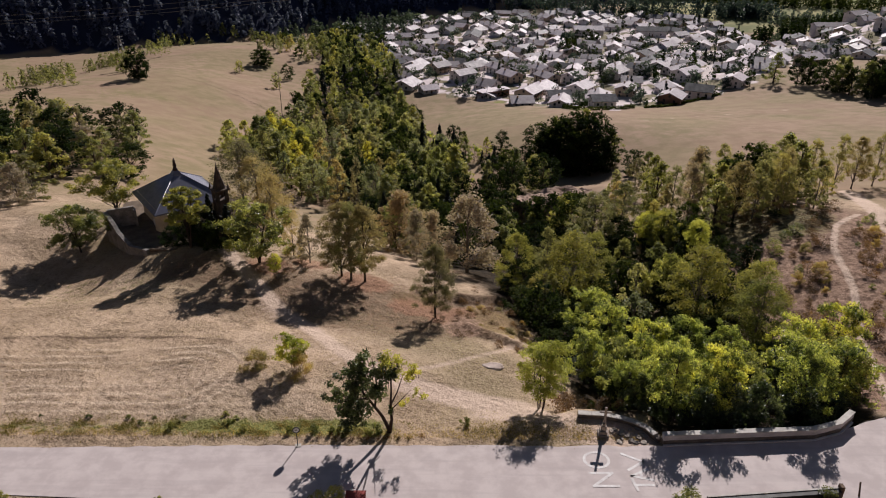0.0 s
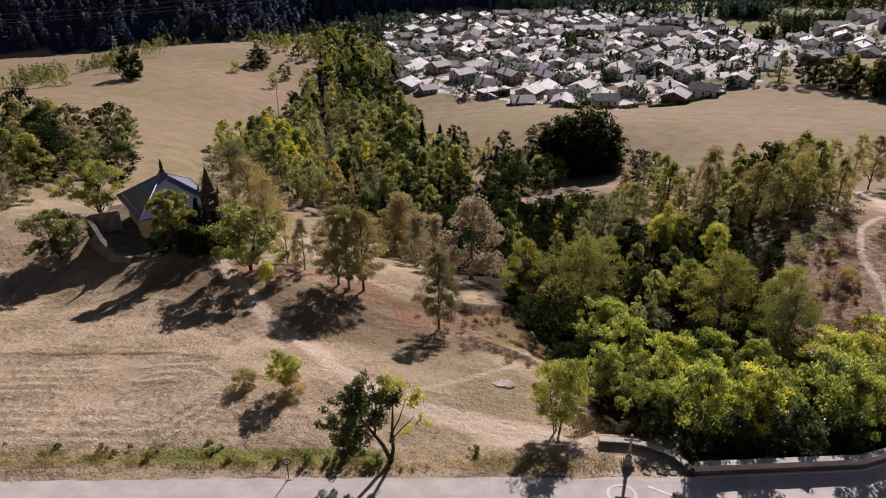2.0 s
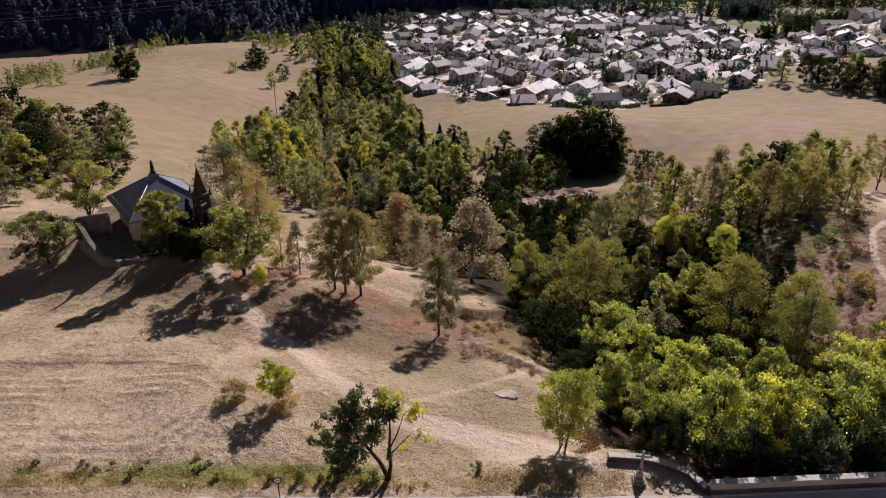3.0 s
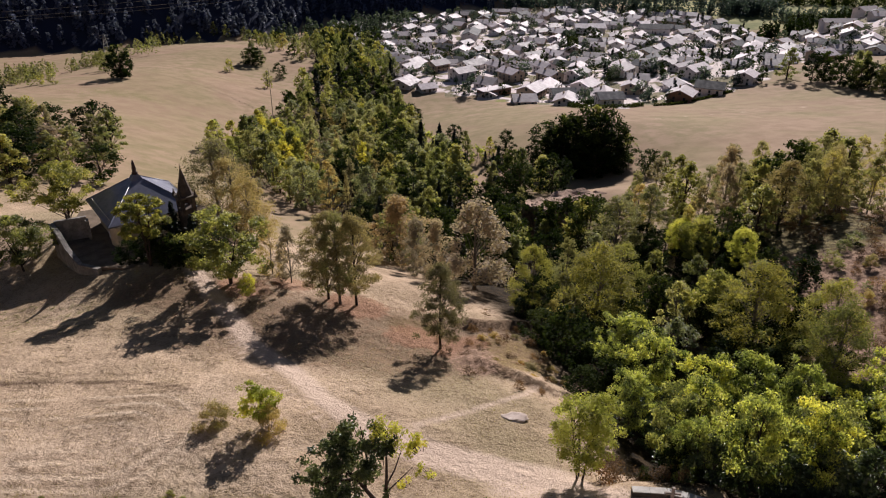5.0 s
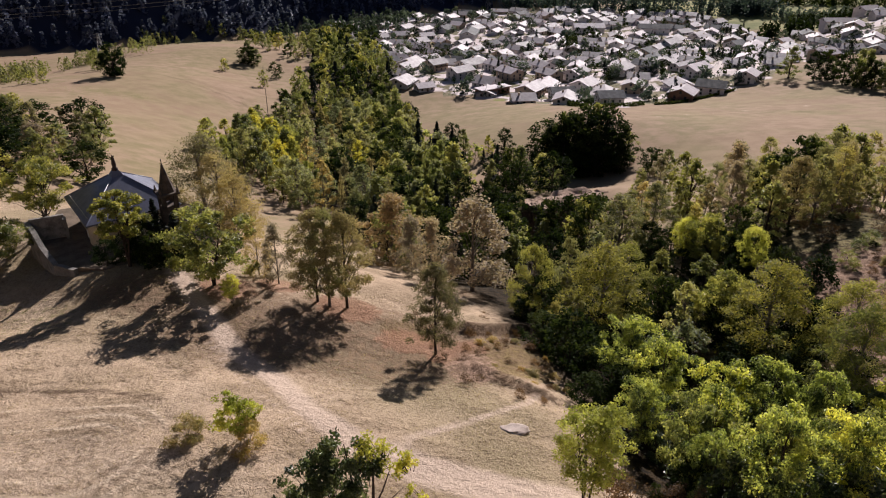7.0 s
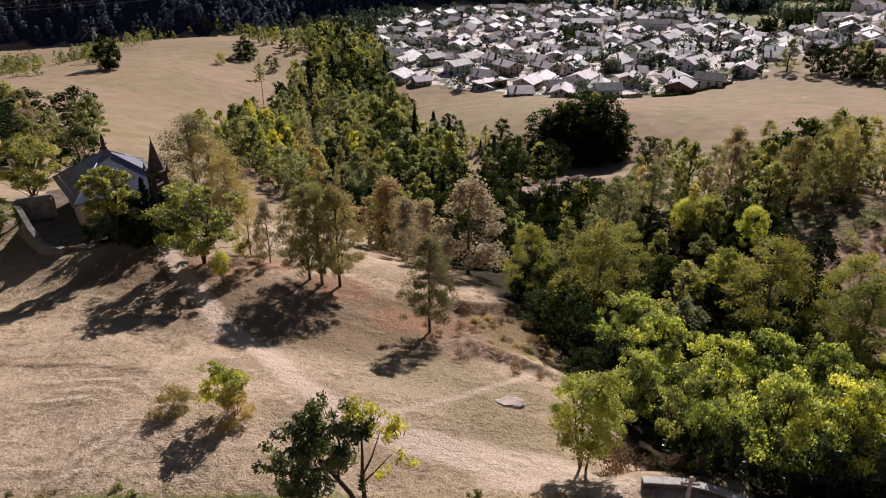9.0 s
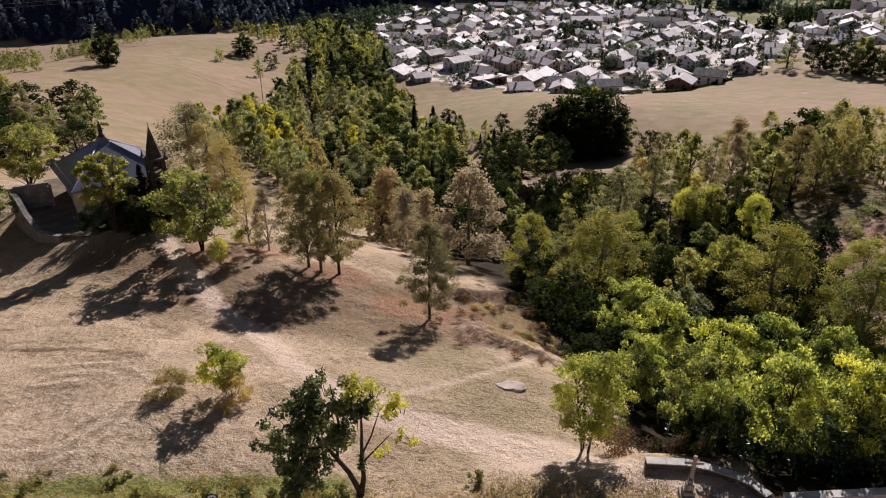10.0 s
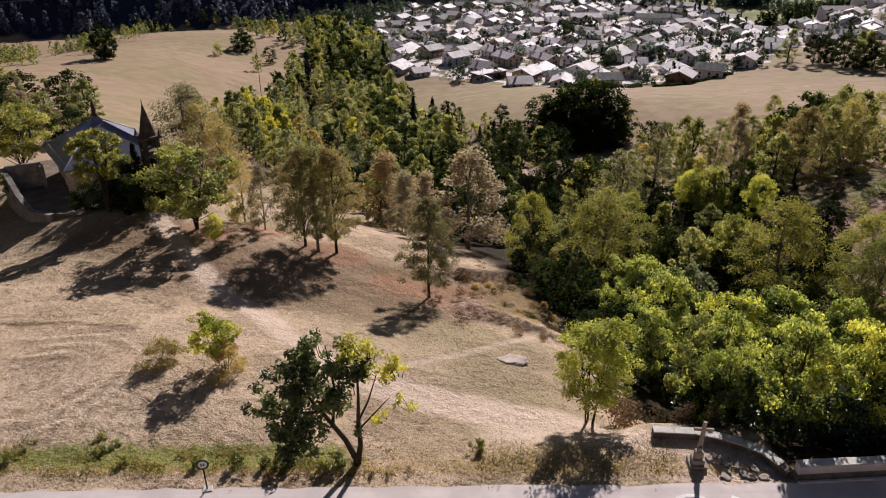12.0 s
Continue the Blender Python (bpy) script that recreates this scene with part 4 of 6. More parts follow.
scatter(195, [(-36, 172), (-6, 152), (8, 205), (-4, 240), (-22, 330), (-52, 330), (-74, 270), (-66, 215), (-50, 188)], gully_kind, 8, 15.5, 4.7, random.Random(21), wide=(0.7, 1.15))
scatter(40, [(-80, 222), (-60, 195), (-48, 230), (-62, 290), (-76, 290)], ["midlime", "mid", "midlime", "midyellow", "midlime"], 7, 12, 4.2, rnd)
scatter(165, [(-72, 305), (-20, 325), (-24, 400), (-41, 480), (-55, 600), (-106, 600), (-84, 470), (-74, 400)], ["fardark", "farmid", "farmid", "farmid", "farmid", "farlime", "farfir", "fardark"], 8, 15, 5.6, rnd)
scatter(30, [(0, 212), (34, 206), (40, 228), (16, 243), (-10, 258), (-20, 240)], ["mid", "midlime", "dark", "hedge", "fir"], 5, 9, 3.6, rnd)
CLUMP = [('pale', -95.1, 164.3, 10, 1.7), ('dark', -99.2, 196.6, 12, 1.3), ('dark', -120.3, 187.9, 13, 1.2), ('midolive', -84.3, 120.0, 10, 1.6), ('dark', -81.0, 157.3, 9, 1.5), ('pale', -83.8, 113.6, 9, 1.4)]
for x, y in [(-19.2, 238.3), (-19.9, 217.0), (-28.1, 257.1), (-15.2, 254.0)]:
    grove.plant("midlime", x, y, 14, 1.25, rng=rnd)
# the clump on the hillside meadow beyond the chapel
scatter(64, [(-150, 130), (-93, 122), (-88, 138), (-84, 166), (-92, 193), (-120, 196), (-160, 180)], ["mid", "mid", "midolive", "dark", "midautumn"], 8, 12, 4.6, rnd, wide=(1.1, 1.5))
for kind, x, y, h, w in CLUMP:
    grove.plant(kind, x, y, h, w, rng=rnd)
# the far grove and the shrubs of the hill
scatter(40, [(172, 366), (178, 344), (192, 300), (202, 290), (262, 290), (258, 318), (205, 332), (196, 350), (186, 372)], ["dark", "dark", "mid", "dark"], 12, 17, 4.2, random.Random(22))
scatter(30, [(-150, 548), (-112, 470), (-92, 460), (-80, 520), (-120, 600), (-150, 585)], ["farmid", "farmid", "fardark"], 6, 10, 5, rnd)
for kind, x, y, h in (("lime", -147, 652, 19), ("farmid", -158, 640, 12), ("farmid", -176, 562, 10), ("farmid", -168, 565, 11), ("farmid", -206, 515, 10)):
    grove.plant(kind, x, y, h, rng=rnd)
for kind, x, y, h, w in (
    ('dark', -116.5, 430.8, 10, 1.3),
    ('dark', -112.6, 430.9, 11, 1.2),
    ('mid', -116.0, 437.0, 12, 1.2),
    ('mid', -110.8, 436.4, 9, 1.2),
    ('dark', -94.0, 409.2, 9, 1.2),
    ('mid', -93.3, 375.3, 9, 1.1),
    ('bush', -120.7, 403.2, 7, 0.8),
    ('bush', -174.3, 306.6, 5, 0.8),
    ('bush', -168.7, 305.3, 5, 0.8),
    ('midolive', -157.3, 576.9, 11, 1.2),
    ('mid', -140.4, 526.2, 10, 1.3),
    ('mid', -118.6, 485.1, 9, 1.3),
    ('midolive', -108.4, 490.3, 11, 1.3),
    ('mid', -99.3, 482.3, 11, 1.3),
    ('midolive', -88.7, 464.6, 11, 1.3),
    ('dark', -149.0, 325.0, 11, 1.1),
    ('dark', -146.8, 324.6, 15, 0.95),
    ('dark', -147.1, 328.3, 11, 1.1),
    ('midlime', -169.2, 356.3, 10, 1.1),
    ('midolive', -163.4, 349.3, 9, 1.1),
):
    grove.plant(kind, x, y, h, w, rng=rnd)

# ---------------------------------------------------------------- the road and what stands beside it


def box(bm, x0, x1, y0, y1, z0, z1):
    v = [bm.verts.new((x, y, z)) for z in (z0, z1) for x, y in ((x0, y0), (x1, y0), (x1, y1), (x0, y1))]
    for f in ((0, 3, 2, 1), (4, 5, 6, 7), (0, 1, 5, 4), (1, 2, 6, 5), (2, 3, 7, 6), (3, 0, 4, 7)):
        bm.faces.new([v[i] for i in f])


def box_mesh(x0, x1, y0, y1, z0, z1, soft=0.0):
    bm = bmesh.new()
    box(bm, x0, x1, y0, y1, z0, z1)
    if soft:
        bmesh.ops.bevel(bm, geom=bm.edges[:], offset=soft, segments=1, affect="EDGES")
    return bm


def prism(ring, z0, z1, bm=None):
    """A solid over a ring of ground points."""
    bm = bm or bmesh.new()
    low, high = [bm.verts.new((x, y, z0)) for x, y in ring], [bm.verts.new((x, y, z1)) for x, y in ring]
    bm.faces.new(low[::-1])
    bm.faces.new(high)
    for i in range(len(ring)):
        j = (i + 1) % len(ring)
        bm.faces.new((low[i], low[j], high[j], high[i]))
    return bm


def wall_along(line, half, z0, z1, bm=None, wobble=0.0):
    """A wall of even thickness along a line of ground points; z0 and z1 are numbers."""
    bm = bm or bmesh.new()
    rng = random.Random(3)
    rows = []
    for i, p in enumerate(line):
        a, b = Vector(line[max(i - 1, 0)]), Vector(line[min(i + 1, len(line) - 1)])
        d = (b - a).normalized()
        n = Vector((-d.y, d.x)) * half
        w = rng.uniform(-wobble, wobble)
        rows.append([bm.verts.new((p[0] + s * n.x, p[1] + s * n.y, z + (w if z == z1 else 0))) for s, z in ((-1, z0), (1, z0), (1, z1), (-1, z1))])
    for r, q in zip(rows, rows[1:]):
        for k in range(4):
            bm.faces.new((r[k], r[(k + 1) % 4], q[(k + 1) % 4], q[k]))
    bm.faces.new(rows[0])
    bm.faces.new(rows[-1][::-1])
    return bm


def finer(line, step):
    """The same line with points every step."""
    out = [line[0]]
    for a, b in zip(line, line[1:]):
        n = max(1, int(math.dist(a, b) / step))
        out += [tuple(a[k] + (b[k] - a[k]) * i / n for k in range(2)) for i in range(1, n + 1)]
    return out


FAR_EDGE = finer([(-260, 33.6), (-40, 34.5), (-20, 35.0), (21.5, 35.25), (36.5, 36.2), (41.2, 38.3), (50, 41.5), (75, 47), (260, 62)], 1.2)
road_rng = random.Random(8)
bm = bmesh.new()
rows = []
for x, y in FAR_EDGE:
    y += road_rng.uniform(-0.12, 0.16)
    rows.append((bm.verts.new((x, 28.2 + 0.03 * max(0, x - 36) + 0.04 * max(0, -x - 22), 0.02)), bm.verts.new((x, (28.2 + y) / 2, 0.03)), bm.verts.new((x, y, 0.02))))
for a, b in zip(rows, rows[1:]):
    bm.faces.new((a[0], b[0], b[1], a[1]))
    bm.faces.new((a[1], b[1], b[2], a[2]))
road = tagged(part("road", bm, ROAD), "pale worn asphalt road crossed by tree shadows", "road", kind="structure")


def stroke(bm, line, half, z):
    for a, b in zip(line, line[1:]):
        a, b = Vector(a), Vector(b)
        d = (b - a).normalized() * half
        n = Vector((-d.y, d.x))
        q = [a - d - n, b + d - n, b + d + n, a - d + n]
        bm.faces.new([bm.verts.new((p.x, p.y, z)) for p in q])


letters = {
    "N": [[(14.16, 31.77), (16.15, 31.79)], [(16.15, 31.79), (14.28, 30.23)], [(14.28, 30.23), (16.42, 30.24)]],
    "O": [],
    "T": [[(17.9, 30.39), (19.49, 30.4)], [(17.8, 31.06), (18.0, 29.8)]],
    "A": [[(19.42, 32.3), (17.85, 31.46), (19.6, 31.0)], [(18.71, 31.88), (18.74, 31.2)]],
    "V": [[(17.54, 34.22), (19.29, 33.22), (17.77, 32.22)]],
}
for k, (letter, lines) in enumerate(letters.items()):
    bm = bmesh.new()
    for i, line in enumerate(lines):
        stroke(bm, line, 0.13, 0.04 + 0.004 * i)
    if letter == "O":
        ring = [[bm.verts.new((15.05 + r * 1.12 * math.cos(a * math.pi / 14), 33.42 + r * 0.98 * math.sin(a * math.pi / 14), 0.04)) for a in range(28)] for r in (0.88, 1.12)]
        for a in range(28):
            bm.faces.new((ring[0][a], ring[1][a], ring[1][(a + 1) % 28], ring[0][(a + 1) % 28]))
    part("painted_letter", bm, WHITE_PAINT, road, f"letter {letter} brushed in white paint")

# the parapet where the road bends
BEND = finer([(21.7, 35.75), (36.3, 36.65), (39.2, 37.6), (41.2, 39.2)], 0.75)
parapet = thing("parapet_wall", (0, 0, 0), "concrete parapet on a dark stone base along the road bend", "wall")
part("stone_base", wall_along(BEND, 0.27, -3.0, 0.48), STONE, parapet, "dark stone base")
part("concrete_wall", wall_along(BEND, 0.24, 0.476, 1.06, wobble=0.015), CONCRETE, parapet, "pale concrete upper wall")
part("coping", wall_along(BEND, 0.29, 1.05, 1.13, wobble=0.02), COPING, parapet, "pale worn coping")
part("kerb", wall_along([(x + 0.03, y - 0.45) for x, y in BEND], 0.09, -0.1, 0.13), CONCRETE, parapet, "low concrete kerb")
QUAY = finer([(14.4, 39.75), (17.0, 39.55), (19.2, 38.85), (20.7, 37.7), (21.6, 36.1)], 0.6)
old_wall = thing("stone_wall", (0, 0, 0), "low curved rubble wall with a pale coping behind the cross", "wall")
part("rubble", wall_along(QUAY, 0.26, -3.0, 0.16, wobble=0.05), STONE, old_wall)
for a, b in zip(QUAY[:-1:2], QUAY[2::2]):
    part("coping_slab", wall_along([(a[0], a[1]), (b[0] - 0.02, b[1])], 0.31, 0.2, 0.28), COPING, old_wall)

# the wayside cross
cross = thing("wayside_cross", (16.4, 37.15, -0.3), "weathered stone wayside cross on a stepped plinth", "cross", turn=-6)
part("lower_step", box_mesh(-0.52, 0.52, -0.52, 0.52, -0.4, 0.28, 0.03), WEATHERED, cross)
part("upper_step", box_mesh(-0.36, 0.36, -0.36, 0.36, 0.28, 0.62, 0.03), WEATHERED, cross)
part("foot", box_mesh(-0.25, 0.25, -0.22, 0.22, 0.62, 1.15, 0.05), WEATHERED, cross)
bm = bmesh.new()
for z0, z1, w0, w1 in ((1.15, 2.7, 0.14, 0.1), (2.7, 3.35, 0.1, 0.1)):
    ring = [[bm.verts.new((sx * w, sy * w * 0.85, z)) for sx, sy in ((-1, -1), (1, -1), (1, 1), (-1, 1))] for z, w in ((z0, w0), (z1, w1))]
    for i in range(4):
        bm.faces.new((ring[0][i], ring[0][(i + 1) % 4], ring[1][(i + 1) % 4], ring[1][i]))
    bm.faces.new(ring[0][::-1])
    bm.faces.new(ring[1])
part("shaft", bm, WEATHERED, cross)
part("crossbar", box_mesh(-0.58, 0.58, -0.09, 0.09, 2.7, 2.88, 0.03), WEATHERED, cross)
part("bracket", box_mesh(-0.22, 0.02, -0.34, -0.1, 1.5, 1.6, 0.02), WEATHERED, cross)

# the round road sign
sign = thing("road_sign", (-12.7, 35.0, 0.0), "round black-rimmed road sign on a short dark post", "road sign", turn=12)


def disc(radius, y0, y1, z, n=24):
    bm = bmesh.new()
    a = [bm.verts.new((radius * math.cos(2 * math.pi * k / n), y0, z + radius * math.sin(2 * math.pi * k / n))) for k in range(n)]
    b = [bm.verts.new((radius * math.cos(2 * math.pi * k / n), y1, z + radius * math.sin(2 * math.pi * k / n))) for k in range(n)]
    bm.faces.new(a)
    bm.faces.new(b[::-1])
    for k in range(n):
        bm.faces.new((a[k], a[(k + 1) % n], b[(k + 1) % n], b[k]))
    return bm


sv, sf = [], []
tube(sv, sf, [(0, 0.05, -0.3), (0, 0.05, 2.05)], [0.045, 0.045], 8)
new("post", mesh_of("post", sv, sf, BLACK)).parent = sign
plate = part("plate", disc(0.36, -0.02, 0.02, 1.95), BLACK, sign, "dark rim plate")
part("face", disc(0.25, -0.026, -0.021, 1.95), SIGN_WHITE, plate, "white sign face")
bar = bmesh.new()
box(bar, -0.11, -0.03, -0.032, -0.027, 1.86, 2.04)
part("symbol", bar, BLACK, plate, "dark symbol bar")
bar = bmesh.new()
box(bar, 0.03, 0.11, -0.032, -0.027, 1.86, 2.04)
part("symbol", bar, BLACK, plate, "dark symbol bar")
part("footing", box_mesh(-0.26, 0.3, -0.2, 0.3, -0.3, 0.07, 0.03), COPING, sign, "pale concrete footing")

# the low wall, posts and red box on the near side of the road
near_wall = thing("garden_wall", (0, 0, 0), "dark garden wall with a pale edge beside the road", "wall")
part("wall", wall_along([(23.3, 27.75), (29, 28.3), (34.9, 28.85)], 0.3, -0.5, 1.15), BLACK, near_wall, "dark wall")
part("edge", wall_along([(23.3, 27.98), (29, 28.53), (34.9, 29.08)], 0.07, 1.14, 1.21), COPING, near_wall, "pale edge")
part("pillar", box_mesh(34.85, 35.2, 28.7, 29.25, -0.3, 1.55, 0.03), WOOD, near_wall, "dark end pillar")
post = thing("wooden_post", (36.9, 29.4, 0), "leaning weathered wooden post beside the road", "post")
pv, pf = [], []
tube(pv, pf, [(0, -0.4, -0.3), (0.25, 0.45, 1.1)], [0.09, 0.075], 7)
new("pole", mesh_of("pole", pv, pf, WOOD)).parent = post
bin_thing = thing("red_bin", (-6.4, 28.0, 0), "red metal bin beside the road", "bin")
part("body", box_mesh(-0.8, 0.8, -0.5, 0.4, -0.05, 1.1, 0.05), RED_PAINT, bin_thing)
part("lid", box_mesh(-0.85, 0.85, -0.55, 0.45, 1.1, 1.2, 0.03), RED_PAINT, bin_thing)
for x, y, h in ((-8.2, 28.0, 1.9), (-9.6, 27.6, 1.7), (21.9, 28.0, 2.0), (20.8, 27.4, 1.8), (33.7, 28.2, 1.9)):
    grove.plant("bush", x, y, h, 1.1, rng=rnd, label="yellow-green roadside shrub by the wall")

for x, y, h in ((-23.3, 27.5, 1.2), (-37.0, 28.0, 0.9), (-39.6, 28.4, 0.7)):
    grove.plant("verge", x, y, h, 1.2, rng=rnd, label="dark green bushy plant on the near road edge")
scatter(12, [(-11.5, 35.9), (-0.5, 35.9), (-0.5, 36.7), (-11.5, 36.7)], ["thicket"], 0.25, 0.55, 0.7, rnd)

# the two-stemmed tree on the verge
rng = np.random.default_rng(77)
verge_tree = thing("verge_tree", (-4.3, 37.2, -0.1), "leaning two-stemmed walnut on the verge, partly yellowed", "tree")
tv, tf = [], []
tube(tv, tf, [(0.1, 0, -0.4), (0.0, 0, 0.35), (-0.55, -0.05, 1.9), (-1.45, -0.2, 3.6), (-2.2, -0.3, 4.9), (-3.0, -0.4, 6.4)], [0.3, 0.2, 0.16, 0.13, 0.1, 0.05], 8)
tube(tv, tf, [(0.1, 0, 0.1), (0.3, 0.1, 1.4), (0.25, 0.1, 3.0), (0.35, 0.1, 5.0), (0.4, 0.1, 8.2)], [0.2, 0.16, 0.13, 0.09, 0.03], 7)
tube(tv, tf, [(0.28, 0.1, 3.2), (0.9, 0.2, 4.6), (1.5, 0.3, 6.6)], [0.08, 0.06, 0.02], 5)
tube(tv, tf, [(0.3, 0.1, 2.6), (1.1, 0.1, 3.6), (2.2, 0.1, 5.0)], [0.07, 0.05, 0.015], 5)
tube(tv, tf, [(-1.2, -0.1, 3.2), (-1.0, 0.2, 5.6), (-1.3, 0.1, 8.6)], [0.11, 0.08, 0.03], 6)
tube(tv, tf, [(-1.8, -0.2, 4.2), (-3.4, -0.9, 4.6), (-4.8, -1.2, 4.3)], [0.1, 0.07, 0.02], 6)


def mass(centre, radii, count, size, out_bias=0.5):
    q = rng.normal(size=(count, 3))
    q /= np.linalg.norm(q, axis=1)[:, None]
    q *= (rng.random(count) ** 0.4)[:, None]
    return np.array(centre) + q * np.array(radii), q


def clumped(centre, radii, clumps, each, clump):
    cs, os = [], []
    for _ in range(clumps):
        c, o = mass(centre, radii, 1, 0)
        tube(tv, tf, [tuple(np.array(centre) * 0.5 + c[0] * 0.5 + (0.3, 0, -0.5)), tuple(c[0])], [0.03, 0.01], 4)
        p, q = mass(c[0], (clump, clump, clump * 0.8), each, 0)
        cs.append(p)
        os.append(q * 0.5 + o * 0.5)
    return np.concatenate(cs), np.concatenate(os)


pieces = [clumped((-3.3, -0.8, 5.0), (2.5, 1.9, 3.0), 100, 40, 0.42), clumped((-3.4, -1.0, 2.7), (1.7, 1.4, 1.5), 26, 38, 0.42), clumped((-2.0, -0.2, 8.0), (1.3, 1.2, 1.6), 22, 50, 0.42), clumped((-0.3, 0.0, 7.2), (1.3, 1.0, 1.7), 26, 42, 0.4), clumped((-0.4, 0.0, 5.2), (0.9, 0.8, 1.3), 14, 36, 0.4), clumped((0.3, 0.1, 2.6), (0.5, 0.4, 0.5), 3, 20, 0.25)]
lv, lf = leaves(rng, np.concatenate([p[0] for p in pieces]), np.concatenate([p[1] for p in pieces]), 0.31, 0.5)
new("crown", mesh_of("crown", lv, lf, LEAF["sheen"], smooth=False)).parent = verge_tree
pieces = [clumped((0.6, 0.1, 8.0), (1.3, 1.1, 1.1), 17, 45, 0.45), clumped((1.3, 0.2, 7.0), (1.5, 0.9, 1.5), 15, 26, 0.34), clumped((2.2, 0.2, 6.6), (0.9, 0.6, 1.0), 9, 36, 0.34), clumped((3.1, 0.2, 4.5), (0.7, 0.5, 0.6), 6, 28, 0.3), clumped((1.4, 0.1, 3.8), (0.7, 0.5, 0.6), 5, 24, 0.3)]
lv, lf = leaves(rng, np.concatenate([p[0] for p in pieces]), np.concatenate([p[1] for p in pieces]), 0.23, 0.5)
tagged(new("yellowed_crown", mesh_of("yellowed_crown", lv, lf, LEAF["lime"], smooth=False)), "yellowing sparse twigs").parent = verge_tree
new("trunk", mesh_of("trunk", tv, tf, BARK_DARK)).parent = verge_tree

# shrubs, plants and a boulder on the meadow
grove.plant("tuft", -19.7, 47.5, 1.7, 1.4, rng=rnd)
grove.plant("tuft", -14.8, 46.9, 2.3, 1.0, rng=rnd)
for x, y, h in ((-11.5, 36.9, 0.9), (-8.6, 36.8, 1.3), (-5.7, 37.0, 1.1), (3.1, 38.7, 0.8), (-9.7, 36.9, 0.7), (-13.9, 37.2, 0.7), (-18.5, 37.3, 0.6), (-25.4, 37.6, 0.7), (-6.4, 36.6, 0.8)):
    grove.plant("verge", x, y, h, 1.0, rng=rnd, sink=0.03)
for _ in range(11):
    grove.plant("verge", rnd.uniform(-42, -19), 38.8 + rnd.uniform(-0.7, 0.7), rnd.uniform(0.2, 0.5), 1.4, rng=rnd, sink=0.03)


def rock_mesh(seed, sx, sy, sz, bumpy=0.25, detail=3):
    bm = bmesh.new()
    bmesh.ops.create_icosphere(bm, subdivisions=detail, radius=1.0)
    for v in bm.verts:
        d = 1 + bumpy * noise.noise(v.co * 1.6 + Vector((seed * 7.1, 0, 0))) + 0.4 * bumpy * noise.noise(v.co * 4.5 + Vector((0, seed * 3.3, 0)))
        v.co = Vector((v.co.x * sx, v.co.y * sy, min(v.co.z, 0.55) * sz)) * d
    return bm


boulder = thing("boulder", (6.8, 52.4, float(height(6.8, 52.4))), "flat pale boulder lying on the meadow", "rock")
part("stone", rock_mesh(2, 1.25, 0.8, 0.3, 0.3, 4), PALE_ROCK, boulder, smooth=True)
for k in range(26):
    x, y, size = rnd.uniform(17.2, 20.6), rnd.uniform(35.9, 38.0), rnd.uniform(0.1, 0.3)
    stone = thing("rubble_stone", (x, y, float(height(x, y)) + 0.02), "loose grey rubble stone beside the road", "rock", "rubble by the cross", turn=rnd.uniform(0, 360))
    part("stone", rock_mesh(k, size * 1.3, size, size * 0.8, 0.4, 2), WEATHERED, stone)
for x, y, sx, sy, sz in ((33.5, 166, 9.5, 5.5, 9), (25.5, 162, 5.5, 5, 9.5), (41.5, 166, 6, 4, 7)):
    crag = thing("rock_outcrop", (x, y, -29.0 - sz * 0.55), "dark rock outcrop capped with reddish soil above the gully", "rock")
    part("crag", rock_mesh(x, sx, sy, sz, 0.3, 4), ROCK, crag)


def tufts(name, label, count, where, size, material, seed, bend=-2.2):
    """Grass as one mass of blades."""
    g = np.random.default_rng(seed)
    p = where(g, count)
    p[:, 2] = height(p[:, 0], p[:, 1]) + size * 0.2
    v, f = leaves(g, p, np.zeros_like(p), size, 0.16, bend)
    return tagged(new(name, mesh_of(name, v, f, material, smooth=False)), label, "grass", kind="stuff")


def verge_points(g, n):
    x, y = g.uniform(-60, -2, n * 3), 37.7 + g.normal(size=n * 3) * 0.95
    thick = np.array([noise.noise(Vector((a * 0.45, b * 0.9, 2.0))) for a, b in zip(x, y)])
    keep = thick + g.normal(size=n * 3) * 0.12 > 0.12
    return np.stack([x, y, np.zeros(n * 3)], 1)[keep]


def shoulder_points(g, n):
    return np.stack([g.uniform(-60, 20, n), 36.3 + np.abs(g.normal(size=n)) * 0.9, np.zeros(n)], 1)


def meadow_points(g, n):
    x, y = g.uniform(-58, 14, n), 38 + 45 * g.random(n) ** 1.3
    keep = polyline_distance(x, y, FOOTPATH) > 1.3
    c = np.stack([x, y, np.zeros(n)], 1)[keep]
    return c + np.concatenate([g.normal(size=(len(c), 2)) * 0.12, np.zeros((len(c), 1))], 1)


tufts("verge_grass", "green and yellow grass along the road verge", 8500, verge_points, 0.28, LEAF["green"], 21)
def cross_points(g, n):
    return np.stack([g.uniform(3, 15.5, n), 37.6 + g.normal(size=n) * 0.9, np.zeros(n)], 1)


tufts("verge_grass", "dull olive grass beside the wayside cross", 2600, cross_points, 0.26, LEAF["green"], 24)
tufts("shoulder_grass", "dry grass along the road edge", 6000, shoulder_points, 0.26, LEAF["dry"], 22)
tufts("meadow_grass", "sparse dry straw stubble on the meadow", 30000, meadow_points, 0.15, LEAF["dry"], 23, bend=-0.6)
